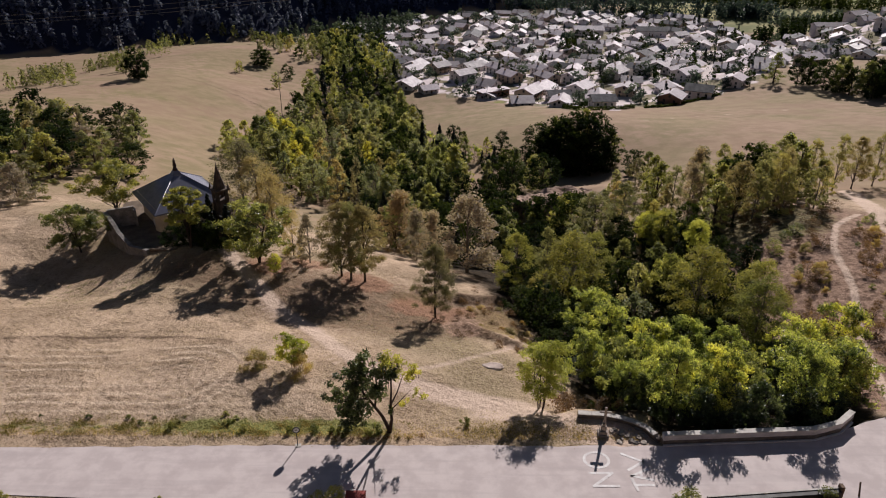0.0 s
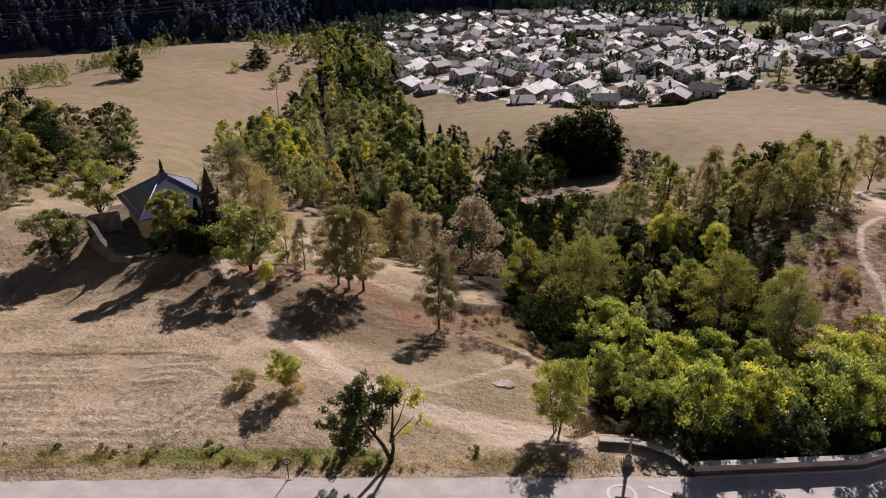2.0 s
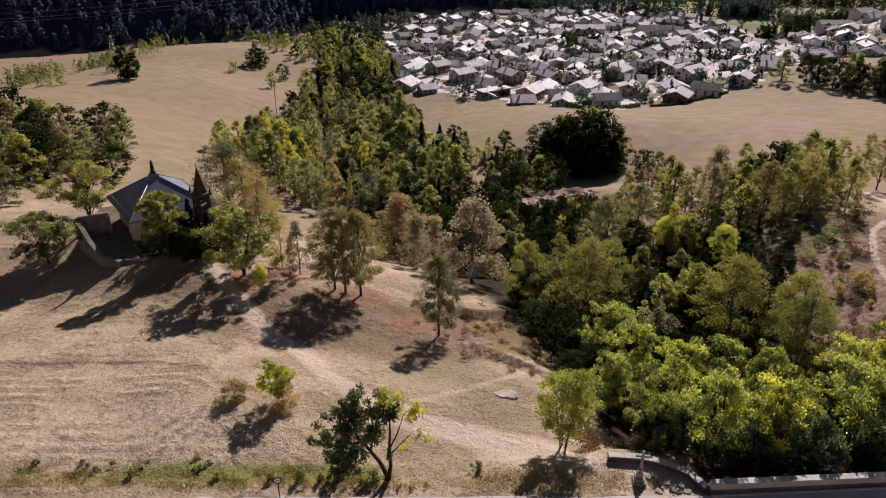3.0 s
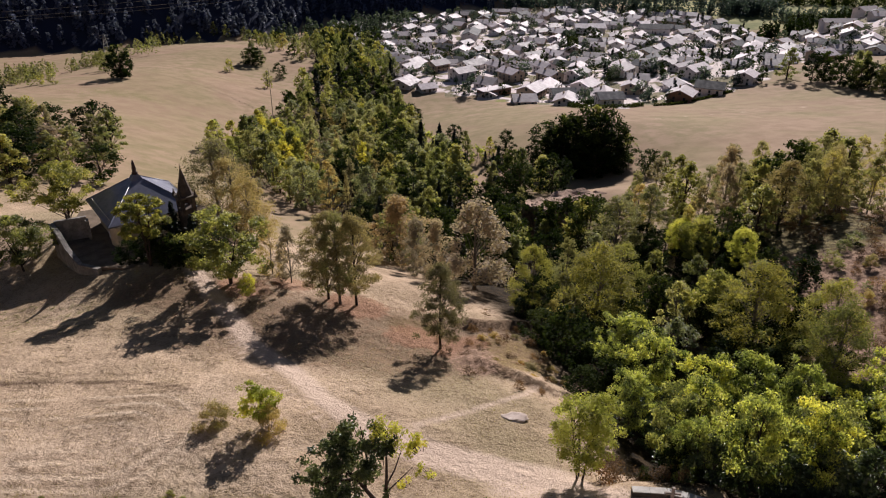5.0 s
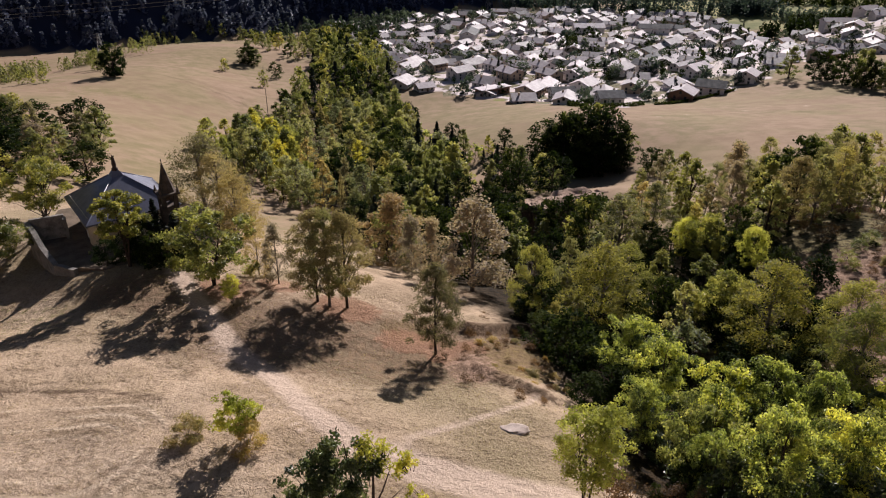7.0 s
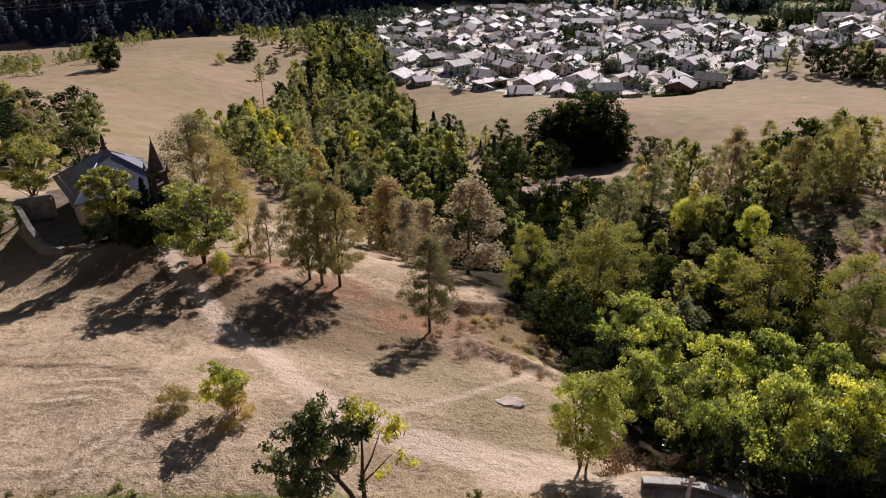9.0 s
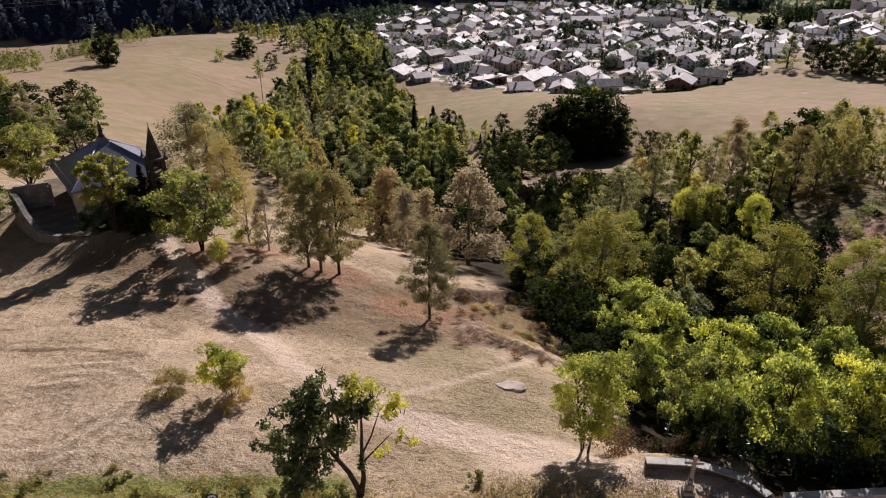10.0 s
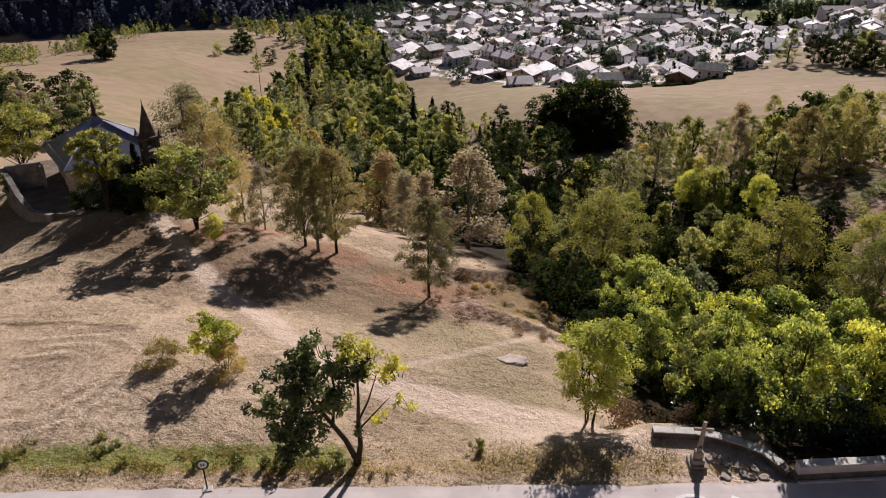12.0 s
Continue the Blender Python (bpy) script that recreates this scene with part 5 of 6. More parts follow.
# brambles and thickets on the dry slope and at the gully's edge
scatter(150, [(46, 50), (72, 56), (86, 84), (78, 104), (60, 92), (50, 72)], ["thicket"] * 7 + ["tuft", "tuft", "bush"], 0.7, 2.1, 1.6, rnd, keep=lambda x, y: polyline_distance(np.array(x), np.array(y), SLOPE_TRACK) > 2.0)
scatter(46, [(44, 88), (60, 86), (74, 100), (78, 114), (62, 116), (46, 106)], ["dark", "thicket", "thicket", "bush"], 0.8, 2.0, 1.8, rnd, wide=(1.0, 1.6))
scatter(24, [(3, 66.5), (9, 62.5), (13, 61), (16, 70), (15, 78), (8, 76), (3, 74)], ["tuft", "thicket", "tuft"], 0.4, 0.9, 1.3, rnd, wide=(1.2, 1.8))
scatter(26, [(2, 62), (10, 58), (15, 66), (12, 80), (4, 84), (-3, 78)], ["thicket"], 0.6, 1.2, 2.0, rnd)
scatter(9, [(12, 41.6), (20, 41.0), (20, 46), (13, 47)], ["thicket", "dark", "thicket"], 1.0, 2.0, 1.6, rnd)

# ---------------------------------------------------------------- the chapel on its terrace
chapel = thing("chapel", (-43.9, 94.85, -5.4), "cream-walled chapel with a slate pyramid roof and round corner apse", "chapel", turn=-52.7)
# in the chapel's own frame the apse end faces -y, and the belfry stands by the +x wall
HALF, EAVE, TOP = 5.0, 5.5, 10.1
part("nave_wall", prism([(-HALF, -HALF), (HALF, -HALF), (HALF, HALF), (-HALF, HALF)], -2.0, EAVE), RENDERED, chapel, "cream rendered walls")
bm = bmesh.new()
over = HALF + 1.08
rim = [(-over, -over), (over, -over), (over, over), (-over, over)]
low = [bm.verts.new((x, y, EAVE - 0.12)) for x, y in rim]
edge = [bm.verts.new((x, y, EAVE + 0.08)) for x, y in rim]
flare = [bm.verts.new((x * 0.13, y * 0.13, TOP - 0.75)) for x, y in rim]
tip = [bm.verts.new((x * 0.06, y * 0.06, TOP)) for x, y in rim]
bm.faces.new(low[::-1])
bm.faces.new(tip)
for i in range(4):
    j = (i + 1) % 4
    for a, b in ((low, edge), (edge, flare), (flare, tip)):
        bm.faces.new((a[i], a[j], b[j], b[i]))
part("roof", bm, SLATE, chapel, "blue-grey slate pyramid roof")
for i in range(4):
    a, b = Vector((rim[i][0], rim[i][1], EAVE + 0.1)), Vector((rim[i][0] * 0.13, rim[i][1] * 0.13, TOP - 0.73))
    hv, hf = [], []
    tube(hv, hf, [a, b], [0.09, 0.09], 6)
    new("hip_cap", mesh_of("hip_cap", hv, hf, SLATE)).parent = chapel
gv, gf = [], []
tube(gv, gf, [(-over + 1.2, -over + 0.55, EAVE + 0.62), (over - 1.2, -over + 0.55, EAVE + 0.62)], [0.05, 0.05], 5)
tagged(new("snow_rail", mesh_of("snow_rail", gv, gf, COPING)), "pale snow rail").parent = chapel
# the finial: a plain draped figure on a drum
bm = bmesh.new()
turned = [(0.42, 0), (0.42, 0.35), (0.26, 0.5), (0.30, 0.9), (0.20, 1.6), (0.22, 1.75), (0.10, 1.9), (0.13, 2.05), (0.02, 2.2)]
rings = [[bm.verts.new((r * math.cos(k * math.pi / 5), r * math.sin(k * math.pi / 5), TOP - 0.1 + z)) for k in range(10)] for r, z in turned]
for a, b in zip(rings, rings[1:]):
    for k in range(10):
        bm.faces.new((a[k], a[(k + 1) % 10], b[(k + 1) % 10], b[k]))
bm.faces.new(rings[0][::-1])
bm.faces.new(rings[-1])
part("finial", bm, RUST, chapel, "dark iron finial", smooth=True)


# the round apse under the near corner of the roof, with a pale cornice
DRUM = [(HALF - 1.5 + 2.1 * math.cos(k * math.pi / 12), -HALF + 1.5 + 2.1 * math.sin(k * math.pi / 12)) for k in range(24)]
part("apse_wall", prism(DRUM, 0.0, EAVE - 0.35), RENDERED, chapel, "pale rendered apse")
part("apse_cornice", prism([(HALF - 1.5 + (x - HALF + 1.5) * 1.08, -HALF + 1.5 + (y + HALF - 1.5) * 1.08) for x, y in DRUM], EAVE - 0.6, EAVE - 0.3), COPING, chapel, "pale stone cornice")
for y in (-2.6, 2.4):
    part("window", box_mesh(HALF - 0.02, HALF + 0.05, y - 0.4, y + 0.4, 3.2, 4.6, 0.02), GLASS_DARK, chapel, "small dark window")
part("window", box_mesh(HALF - 2.0, HALF - 1.4, -HALF - 0.66, -HALF - 0.56, 2.9, 3.9, 0.02), SIGN_WHITE, chapel, "small pale apse window")
part("door", box_mesh(HALF - 0.02, HALF + 0.06, -0.7, 0.7, 1.8, 4.1, 0.02), WOOD, chapel, "dark wooden door")

belfry = thing("bell_tower", (-35.0, 88.9, -7.4), "square stone bell tower with a pointed spire and pinnacles", "tower", turn=-52.7)
part("shaft", box_mesh(-1.0, 1.0, -1.0, 1.0, -2, 9.6), TOWER_STONE, belfry)
for z, w in ((7.2, 1.12), (11.1, 1.32)):
    part("cornice", box_mesh(-w, w, -w, w, z, z + 0.3, 0.05), TOWER_STONE, belfry, "stone cornice")
for sx, sy in ((-1, -1), (1, -1), (1, 1), (-1, 1)):
    part("pier", box_mesh(min(sx * 1.0, sx * 0.5), max(sx * 1.0, sx * 0.5), min(sy * 1.0, sy * 0.5), max(sy * 1.0, sy * 0.5), 9.6, 11.1), TOWER_STONE, belfry, "belfry corner pier")
    bm = bmesh.new()
    bmesh.ops.create_cone(bm, cap_ends=True, segments=4, radius1=0.24, radius2=0.02, depth=0.9, matrix=Matrix.Translation((sx * 1.08, sy * 1.08, 11.8)))
    part("pinnacle", bm, TOWER_STONE, belfry, "small corner pinnacle")
bm = bmesh.new()
bmesh.ops.create_cone(bm, cap_ends=True, segments=8, radius1=1.06, radius2=0.05, depth=3.9, matrix=Matrix.Translation((0, 0, 13.3)))
part("spire", bm, TOWER_STONE, belfry, "pointed stone spire")
part("bell", disc(0.32, -0.25, 0.25, 10.4, 12), RUST, belfry, "dark bronze bell")
cv, cf = [], []
tube(cv, cf, [(0, 0, 15.1), (0, 0, 15.8)], [0.05, 0.04], 5)
tube(cv, cf, [(-0.2, 0, 15.55), (0.2, 0, 15.55)], [0.035, 0.035], 5)
tagged(new("spire_cross", mesh_of("spire_cross", cv, cf, RUST)), "iron cross").parent = belfry
grove.plant("fir", -37.0, 88.5, 8.0, 1.0, rng=rnd, label="dark narrow fir tree beside the bell tower")
grove.plant("fir", -33.0, 84.4, 7.0, 1.3, rng=rnd, label="dark narrow fir tree beside the bell tower")
grove.plant("dark", -35.4, 82.2, 4.6, 1.2, rng=rnd, label="dark dense shrub below the bell tower")
grove.plant("dark", -39.5, 84.6, 4.0, 1.2, rng=rnd, label="dark dense shrub below the chapel wall")
for x, y, h in ((-41.8, 83.4, 3.6), (-37.6, 85.4, 5.6), (-33.4, 82.2, 4.6), (-31.6, 85.6, 5.0)):
    grove.plant("dark", x, y, h, 1.3, rng=rnd, label="dark dense shrub below the bell tower")
grove.plant("fir", -35.6, 83.6, 6.0, 1.2, rng=rnd, label="dark narrow fir tree beside the bell tower")

terrace = thing("terrace_wall", (0, 0, 0), "stone retaining wall of the chapel terrace", "wall")
CORNERS = [(-54.4, 89.3), (-50.8, 85.5), (-47.9, 82.5), (-44.8, 81.2)]
part("fill", prism([(-54.0, 89.4), (-47.0, 82.3), (-41.5, 81.6), (-35.2, 83.8), (-31.5, 88), (-34, 100), (-44, 106), (-56, 100)], -9, -3.45), TRODDEN, terrace, "trodden terrace floor")
part("retaining_wall", wall_along(finer(CORNERS, 0.9), 0.3, -8, -3.25, wobble=0.07), TERRACE_STONE, terrace, "rubble retaining wall")
bm = bmesh.new()
side = [(-54.4, 89.3, -0.5), (-52.6, 87.5, -1.3), (-50.8, 85.5, -2.5), (-47.9, 82.5, -3.2)]
inner = [bm.verts.new((x + 0.22, y + 0.22, z)) for x, y, z in side] + [bm.verts.new((x + 0.22, y + 0.22, -7)) for x, y, z in side[::-1]]
outer = [bm.verts.new((x - 0.24, y - 0.24, z)) for x, y, z in side] + [bm.verts.new((x - 0.24, y - 0.24, -7)) for x, y, z in side[::-1]]
bm.faces.new(inner)
bm.faces.new(outer[::-1])
for i in range(8):
    j = (i + 1) % 8
    bm.faces.new((inner[i], outer[i], outer[j], inner[j]))
part("sloping_wall", bm, TERRACE_STONE, terrace, "grey sloping side wall")
part("back_wall", wall_along([(-54.1, 89.4), (-52.2, 90.3), (-50.4, 91.2)], 0.22, -7, -0.25), TERRACE_STONE, terrace, "high blank wall")
part("return_wall", wall_along([(-50.4, 91.2), (-49.9, 90.2)], 0.2, -7, -0.6), TERRACE_STONE, terrace, "short return wall")

# ---------------------------------------------------------------- the village
ROOFS = [plain("pale_stone_slab_roof", (0.64, 0.555, 0.60), (0.50, 0.43, 0.47), 0.6, 5, 0.68, 0.03, gloss=0.3, vary=0.25), plain("dark_slate_roof", (0.13, 0.13, 0.15), (0.085, 0.085, 0.10), 0.6, 5, 0.8, 0.03, gloss=0.2, vary=0.4), plain("grey_slab_roof", (0.45, 0.39, 0.425), (0.35, 0.30, 0.33), 0.6, 5, 0.68, 0.03, gloss=0.3, vary=0.35)]
HOUSE_WALLS = [plain("white_house_render", (0.82, 0.76, 0.74), (0.70, 0.64, 0.62), 0.5, 6, 0.9, 0.01, vary=0.25), plain("ochre_house_render", (0.52, 0.41, 0.30), (0.42, 0.33, 0.25), 0.5, 6, 0.9, 0.01, vary=0.25), plain("brown_house_render", (0.30, 0.17, 0.12), (0.22, 0.13, 0.10), 0.5, 6, 0.9, 0.01, vary=0.25)]
HEDGE = LEAF["dark"]
ROOF_WORDS, WALL_WORDS = ("pale stone-slab", "dark slate", "grey slab"), ("white rendered", "ochre rendered", "brown rendered")
bm = box_mesh(-0.55, 0.55, -0.06, 0.06, -0.65, 0.65)
window_mesh = bpy.data.meshes.new("window")
bm.to_mesh(window_mesh)
bm.free()
window_mesh.materials.append(GLASS_DARK)
bm = box_mesh(-0.55, 0.55, -0.06, 0.06, -1.1, 1.1)
door_mesh = bpy.data.meshes.new("door")
bm.to_mesh(door_mesh)
bm.free()
door_mesh.materials.append(WOOD)


def house(length, width, eave, roof_kind, wall_kind, balcony=False, far=False):
    """A gabled house about its own middle, its ridge along x."""
    ob = thing("house", (0, 0, 0), f"{WALL_WORDS[wall_kind]} gabled village house with a {ROOF_WORDS[roof_kind]} roof", "house", "village houses")
    l, w, rise = length / 2, width / 2, width * 0.2
    bm = bmesh.new()
    ends = []
    for x in (-l, l):
        ends.append([bm.verts.new(p) for p in ((x, -w, -4), (x, w, -4), (x, w, eave), (x, 0, eave + rise), (x, -w, eave))])
    bm.faces.new(ends[0])
    bm.faces.new(ends[1][::-1])
    for i in range(5):
        j = (i + 1) % 5
        bm.faces.new((ends[0][i], ends[0][j], ends[1][j], ends[1][i]))
    part("wall", bm, HOUSE_WALLS[wall_kind], ob)
    bm = bmesh.new()
    ov, k = 0.9, rise / w
    for x in (-l - 0.8, l + 0.8):
        ends.append([bm.verts.new(p) for p in ((x, -w - ov, eave - k * ov), (x, 0, eave + rise), (x, w + ov, eave - k * ov), (x, w + ov, eave - k * ov + 0.28), (x, 0, eave + rise + 0.3), (x, -w - ov, eave - k * ov + 0.28))])
    a, b = ends[2], ends[3]
    bm.faces.new(a)
    bm.faces.new(b[::-1])
    for i in range(6):
        bm.faces.new((a[i], a[(i + 1) % 6], b[(i + 1) % 6], b[i]))
    part("roof", bm, ROOFS[roof_kind], ob)
    bm = box_mesh(l * 0.35, l * 0.35 + 0.8, w * 0.25, w * 0.25 + 0.8, eave, eave + rise + 0.75)
    part("chimney", bm, HOUSE_WALLS[1], ob, "stubby chimney")

    def opening(mesh, x, y, z, turn):
        o = new(mesh.name, mesh)
        o.parent = ob
        o.matrix_basis = pose(x, y, z, 0, 0, turn)

    for z in ([1.3] if eave < 3.0 or far else [1.2, 3.7] if eave > 4.5 else [0.9, 2.7]):
        for s in ((-1,) if far else (-1, 1)):
            for x in (-0.62, 0.05, 0.62):
                opening(door_mesh if z < 2 and x == 0.05 and s < 0 else window_mesh, x * l, s * (w + 0.02), z if not (z < 2 and x == 0.05 and s < 0) else 0.6, 0)
            for y in (() if far else (-0.45, 0.45)):
                opening(window_mesh, s * (l + 0.02), y * w, z, 90)
    opening(window_mesh, -l - 0.02, 0, eave + rise * 0.3, 90)
    if not far:
        opening(window_mesh, l + 0.02, 0, eave + rise * 0.3, 90)
    if balcony:
        part("balcony", box_mesh(-l * 0.8, l * 0.8, -w - 1.1, -w - 0.02, 2.3, 2.45), WOOD, ob, "wooden balcony floor")
        part("balcony_rail", box_mesh(-l * 0.8, l * 0.8, -w - 1.12, -w - 1.04, 2.45, 3.2), WOOD, ob, "wooden balcony rail")
    return ob


house_rng = random.Random(12)
models = {}


def settle_house(x, y, turn, length, width, roof_kind, wall_kind, eave, sink=0.0):
    length, width = min(LENGTHS, key=lambda v: abs(v - length)), min(WIDTHS, key=lambda v: abs(v - width))
    key = (length, width, roof_kind, wall_kind, eave, y > 450)
    m = pose(x, y, float(height(x, y)) - sink, 0, 0, turn)
    if key in models:
        return copy_thing(models[key], m)
    models[key] = house(length, width, eave, roof_kind, wall_kind, balcony=eave > 3.55 and wall_kind == 1 and y < 450, far=y > 450)
    models[key].matrix_basis = m
    return models[key]


LENGTHS, WIDTHS = (9, 11, 13, 16, 26), (8, 9.5, 11, 13)
FRONT = [
    (46, 366, 58, 14, 12, 0), (60, 353, 8, 12, 9, 1), (76, 378, 55, 13, 11, 0), (77, 324, 5, 12, 10, 1), (39, 408, 125, 13, 10, 0), (33, 432, 125, 11, 10, 0), (11, 409, 40, 13, 10, 2),
    (-3, 432, 40, 11, 9, 2), (-9, 384, 25, 9, 7, 0), (61, 405, 120, 13, 10, 2), (61, 430, 120, 12, 10, 2), (77, 408, 50, 13, 10, 2),
]
RIGHT = [
    (104, 418, 50, 14, 11, 2), (100, 372, 65, 12, 10, 2), (120, 424, 130, 13, 10, 1), (114, 335, 60, 12, 12, 2), (133, 351, -25, 14, 12, 1), (158, 370, 55, 12, 10, 0), (141, 400, 40, 17, 11, 0),
    (130, 650, 0, 30, 14, 0), (24, 625, 80, 26, 14, 1), (186, 646, -5, 26, 13, 1), (310, 497, 15, 18, 11, 2), (219, 416, 20, 14, 11, 0), (302, 560, 0, 24, 9, 2), (329, 575, 20, 15, 11, 2),
]
placed = []
for x, y, turn, length, width, roof_kind in FRONT + RIGHT:
    settle_house(x, y, turn, length, width, roof_kind, house_rng.choice((0, 0, 0, 1)) if (x, y) != (114, 335) else 2, 4.4 if width > 8 else 2.2)
    placed.append((x, y, 0.62 * max(length, width)))
for _ in range(5200):
    x, y = house_rng.uniform(-110, 430), house_rng.uniform(318, 775)
    if not inside(np.array(x), np.array(y), TOWN) or any(math.hypot(x - a, y - b) < r + (10.4 if b < 520 else 8.8) for a, b, r in placed) or min(float(polyline_distance(np.array(x), np.array(y), s)) for s in STREETS) < 8.5:
        continue
    lie = 60 + 50 * noise.noise(Vector((x * 0.012, y * 0.012, 7.0))) + house_rng.choice((0, 0, 90))
    settle_house(x, y, lie + house_rng.uniform(-25, 25), house_rng.choice((11, 13, 13, 16)), house_rng.choice((9.5, 11, 11, 13)), house_rng.choice((0, 2, 2, 0, 1, 2, 2, 0)), house_rng.choice((0, 0, 0, 1)), house_rng.choice((1.7, 2.3, 2.3, 3.2)))
    placed.append((x, y, 7.2))

# the long low barn at the meadow's edge, the round pen above it, and garden hedges
barn = thing("long_barn", (27, 372, float(height(27, 372))), "long low barn with a pale flat roof at the meadow's edge", "barn", turn=33)
part("wall", box_mesh(-9, 9, -3, 3, -4, 3.4), HOUSE_WALLS[2], barn, "dark brown wall")
part("roof", box_mesh(-9.6, 9.6, -3.7, 3.7, 3.4, 3.75, 0.05), ROOFS[0], barn, "pale flat roof")
for k in range(6):
    o = new("window", window_mesh)
    o.parent = barn
    o.matrix_basis = pose(-7.5 + 3 * k, -3.02, 1.7)
pen_line = [(25 + 6.5 * math.cos(a * math.pi / 9), 396 + 7 * math.sin(a * math.pi / 9)) for a in range(19)]


def hedge(line, tall, thick, seed, label):
    """A clipped hedge: a mass of leaves along a line."""
    g = np.random.default_rng(seed)
    pts = []
    for (ax, ay), (bx, by) in zip(line, line[1:]):
        n = int(math.dist((ax, ay), (bx, by)) * 26)
        t = g.random(n)
        pts.append(np.stack([ax + (bx - ax) * t + g.normal(size=n) * thick * 0.35, ay + (by - ay) * t + g.normal(size=n) * thick * 0.35, g.random(n) * tall], 1))
    p = np.concatenate(pts)
    p[:, 2] += height(p[:, 0], p[:, 1])
    v, f = leaves(g, p, np.zeros_like(p), 0.8, 0.7)
    ob = new("hedge", mesh_of("hedge", v, f, HEDGE, smooth=False))
    return tagged(ob, label, "hedge")


hedge(pen_line, 1.8, 0.8, 31, "dark clipped hedge round an oval pen")
hedge([(57, 316), (65, 322), (84, 352), (88, 364)], 2.4, 1.4, 32, "tall dark garden hedge between houses")
hedge([(57, 316), (62, 305), (70, 303), (82, 308), (91, 316)], 1.8, 1.0, 33, "dark garden hedge along the meadow")
hedge([(96, 317), (108, 322), (122, 335), (145, 352)], 1.2, 1.0, 34, "scrubby hedge along the meadow's edge")
scatter(420, TOWN, ["fardark", "farfir", "farbush", "farbush", "fardark"], 3, 9, 3.0, random.Random(41), keep=lambda x, y: not any(math.hypot(x - a, y - b) < r * 0.8 for a, b, r in placed))

for x, y, h in [(99.0, 578.0, 11), (102.0, 569.0, 12), (108.0, 582.0, 9), (125.0, 614.0, 12), (128.0, 609.0, 10), (122.0, 618.0, 9), (182.0, 487.0, 10), (179.0, 469.0, 9), (186.0, 481.0, 8), (200.0, 663.0, 9), (20.0, 568.0, 8), (35.0, 570.0, 9), (38.0, 566.0, 8), (243.0, 690.0, 11), (236.0, 682.0, 10), (324.0, 672.0, 12), (328.0, 672.0, 11), (319.0, 672.0, 10), (338.0, 678.0, 10), (67.0, 560.0, 8), (160.0, 564.0, 8), (80.0, 616.0, 9), (146.0, 603.0, 9), (251.0, 650.0, 8), (1.0, 516.0, 8), (121.0, 429.0, 6), (85.0, 425.0, 6), (42.0, 433.0, 6)]:
    grove.plant("farfir" if (x + y) % 3 == 0 else "fardark", x, y, h, 1.05, rng=rnd)

# ---------------------------------------------------------------- far woods, river bank, power line


def woods(name, label, points, seed, low, high, material, quads, size, slim):
    """A far wood as one mass of leaves, tree by tree."""
    g = np.random.default_rng(seed)
    n = len(points)
    tall = g.uniform(low, high, n)
    u = g.random((n, quads))
    a = g.random((n, quads)) * 2 * math.pi
    r = tall[:, None] * slim * (0.2 + 0.8 * np.sin(math.pi * np.clip(0.15 + 0.85 * u, 0, 1)) * (1.1 - u)) * np.sqrt(g.uniform(0.4, 1, (n, quads)))
    c = np.stack([points[:, :1] + np.cos(a) * r, points[:, 1:2] + np.sin(a) * r, height(points[:, 0], points[:, 1])[:, None] + tall[:, None] * (0.06 + 0.94 * u)], -1).reshape(-1, 3)
    out = np.stack([np.cos(a), np.sin(a), 0.3 + 0 * a], -1).reshape(-1, 3)
    v, f = leaves(g, c, out, size, 0.7)
    return tagged(new(name, mesh_of(name, v, f, material, smooth=False)), label, "woods", kind="stuff")


def foot_of(x):
    return np.interp(x, FOOT_X, FOOT_Y)


# far forest whose blue haze is painted into its needles
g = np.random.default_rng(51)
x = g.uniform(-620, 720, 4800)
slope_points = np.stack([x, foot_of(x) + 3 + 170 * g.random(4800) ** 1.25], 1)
woods("mountain_forest", "dark fir forest on the mountain foot, tinted blue for haze", slope_points, 52, 9, 16, LEAF["blue"], 30, 3.0, 0.22)


def band(line, width, count, seed):
    q = np.random.default_rng(seed)
    i = q.integers(0, len(line) - 1, count)
    t = q.random(count)
    a, b = np.array(line)[i], np.array(line)[i + 1]
    return a + (b - a) * t[:, None] + q.normal(size=(count, 2)) * width


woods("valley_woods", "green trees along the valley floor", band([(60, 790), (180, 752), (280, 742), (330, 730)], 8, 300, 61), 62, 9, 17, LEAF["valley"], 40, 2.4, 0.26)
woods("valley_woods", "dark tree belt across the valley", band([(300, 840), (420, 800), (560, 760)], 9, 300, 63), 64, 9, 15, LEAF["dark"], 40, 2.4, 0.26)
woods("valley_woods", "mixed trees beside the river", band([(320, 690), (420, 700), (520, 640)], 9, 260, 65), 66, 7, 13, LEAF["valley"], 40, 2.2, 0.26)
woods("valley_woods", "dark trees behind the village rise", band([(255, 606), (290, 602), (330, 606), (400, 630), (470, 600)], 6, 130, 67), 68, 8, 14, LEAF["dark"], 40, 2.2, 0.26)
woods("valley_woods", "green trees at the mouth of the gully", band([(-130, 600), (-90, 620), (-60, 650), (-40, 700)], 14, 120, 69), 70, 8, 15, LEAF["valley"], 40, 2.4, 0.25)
q = np.random.default_rng(81)
garden = np.stack([q.uniform(-110, 420, 2600), q.uniform(316, 770, 2600)], 1)
garden = np.array([p for p in garden if inside(np.array(p[0]), np.array(p[1]), TOWN) and all(math.hypot(p[0] - a, p[1] - b) > r * 0.92 for a, b, r in placed)])
woods("garden_shrubs", "dark green shrubs in the village gardens", garden[::4], 82, 1.6, 4.5, LEAF["dark"], 26, 0.9, 0.5)
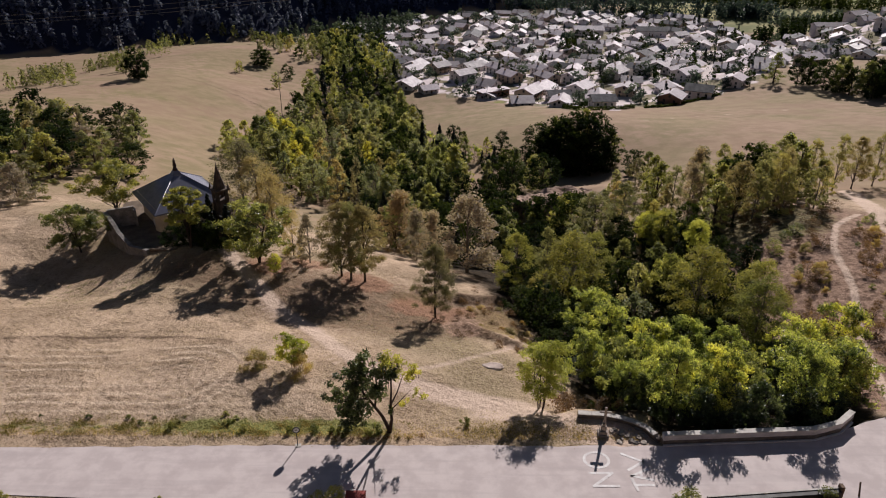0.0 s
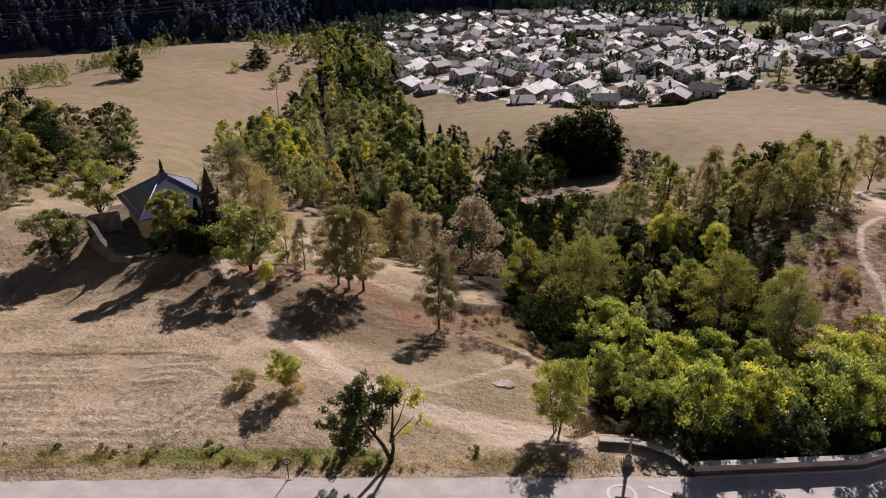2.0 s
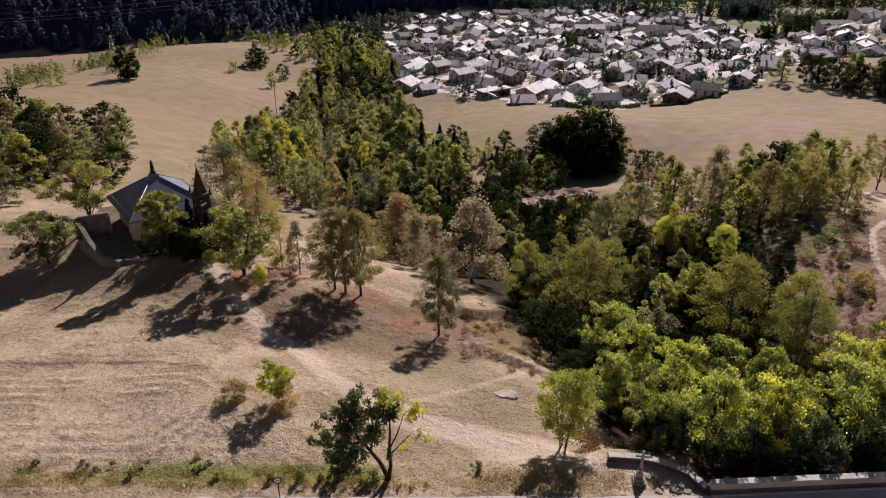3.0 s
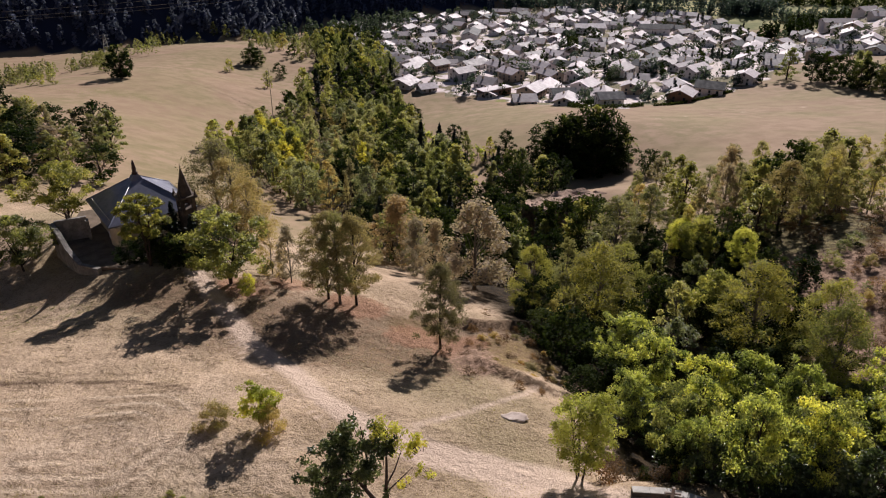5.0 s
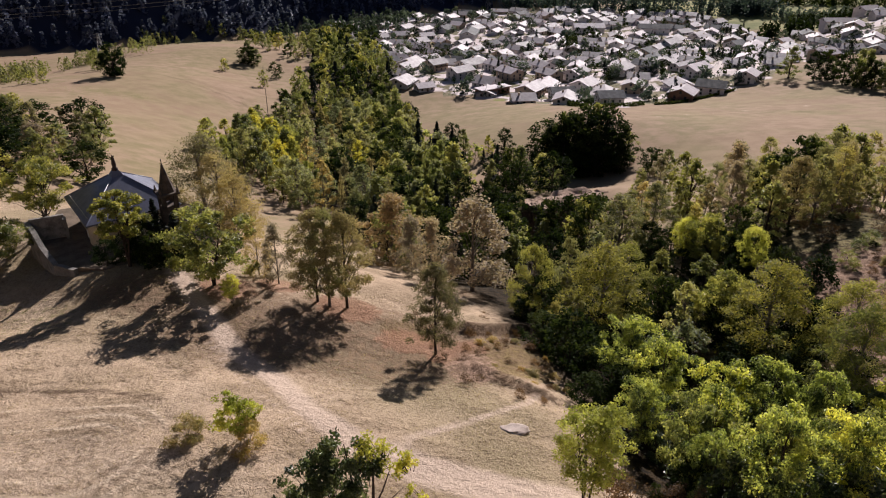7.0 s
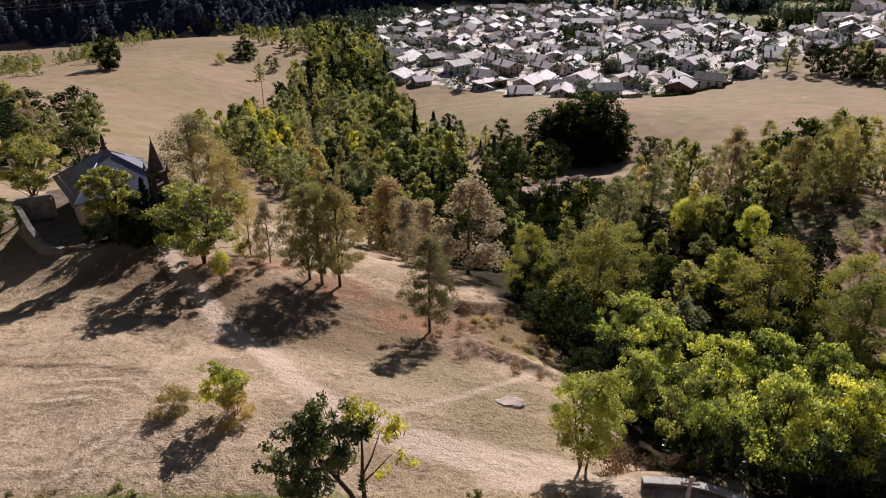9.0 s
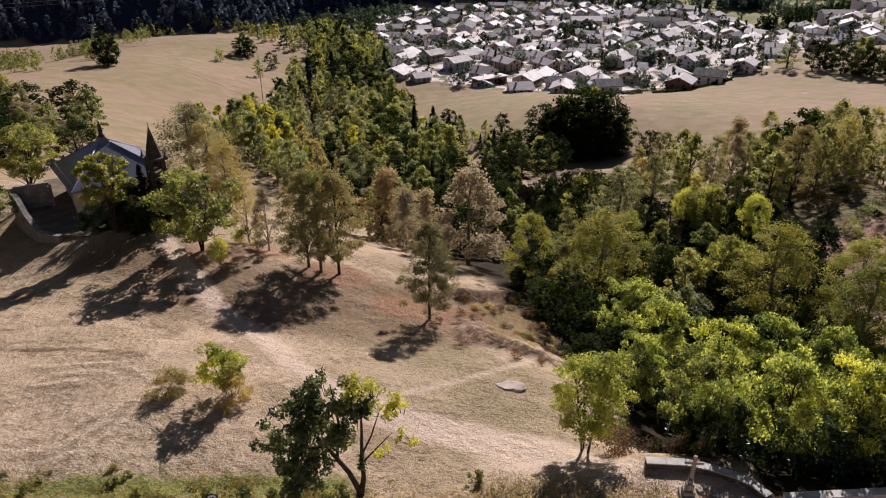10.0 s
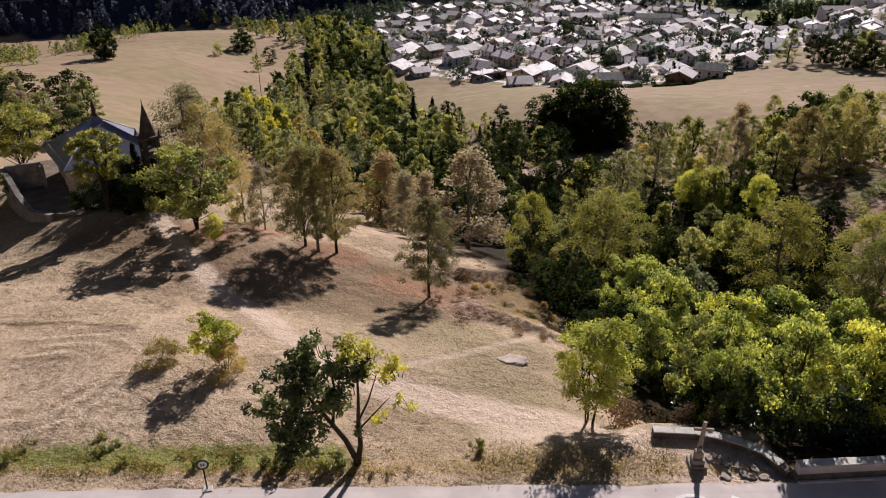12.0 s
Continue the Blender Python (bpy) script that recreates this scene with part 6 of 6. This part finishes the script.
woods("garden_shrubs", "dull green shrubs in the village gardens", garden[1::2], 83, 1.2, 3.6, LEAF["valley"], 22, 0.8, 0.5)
CREST = [(-189.2, 303.6), (-194.0, 325.0), (-201.3, 352.8), (-202.5, 377.0), (-197.1, 397.3), (-191.1, 419.6), (-189.6, 448.3), (-206.6, 528.6), (-194.3, 540.7)]
woods("hill_hedgerow", "olive and pale green hedgerow along the hill crest", band(CREST, 5, 80, 71), 72, 5, 9, LEAF["birch"], 60, 1.0, 0.36)
woods("hill_hedgerow", "dull green hedgerow shrubs along the hill crest", band(CREST, 6, 50, 73), 74, 4, 8, LEAF["thorn"], 60, 1.0, 0.36)
mast = thing("wooden_pole", (-75.5, 307.3, float(height(-75.5, 307.3)) - 0.3), "tall thin grey pole rising above the gully trees", "pole")
mv, mf = [], []
tube(mv, mf, [(0, 0, 0), (0.1, 0, 12), (0.1, 0, 24)], [0.17, 0.14, 0.10], 7)
new("pole", mesh_of("pole", mv, mf, BARK_GREY)).parent = mast


def pylon(x, y, tall, turn):
    ob = thing("pylon", (x, y, float(height(x, y)) - 1), "grey lattice electricity pylon", "pylon", "power line", turn)
    v, f = [], []

    def corner(u, k):
        r = 0.13 * tall * (1 - u) ** 1.2 + 0.5
        return (r * (-1, 1, 1, -1)[k], r * (-1, -1, 1, 1)[k], tall * u)

    levels = (0, 0.2, 0.4, 0.58, 0.75, 0.88, 1.0)
    for k in range(4):
        tube(v, f, [corner(u, k) for u in levels], [0.16] * len(levels), 4)
        for a, b in zip(levels, levels[1:]):
            tube(v, f, [corner(a, k), corner(b, (k + 1) % 4)], [0.09, 0.09], 3)
            tube(v, f, [corner(a, (k + 1) % 4), corner(b, k)], [0.09, 0.09], 3)
    new("lattice", mesh_of("lattice", v, f, STEEL)).parent = ob
    for u in (0.72, 0.86, 0.98):
        av, af = [], []
        tube(av, af, [(-0.17 * tall, 0, tall * u), (0, 0, tall * u + 0.5), (0.17 * tall, 0, tall * u)], [0.08, 0.22, 0.08], 4)
        new("cross_arm", mesh_of("cross_arm", av, af, STEEL)).parent = ob
    return ob


pylon(-205, 440, 15, 15)
for x, y in ((48, 765), (60, 768), (74, 772)):
    pylon(x, y, 17, 40)
cables = thing("power_cables", (-180, 400, -16), "thin power cables strung above the valley", "cable")
for k, (dz, dy) in enumerate(((1.2, 0), (-1.2, -3), (-3.6, 2))):
    line = []
    for i in range(25):
        u = i / 24
        along = -420 + 800 * u
        line.append((along, dy, dz + 0.08 * along + 0.00017 * along**2))
    wv, wf = [], []
    tube(wv, wf, line, [0.07] * 25, 4)
    new("wire", mesh_of("wire", wv, wf, STEEL)).parent = cables
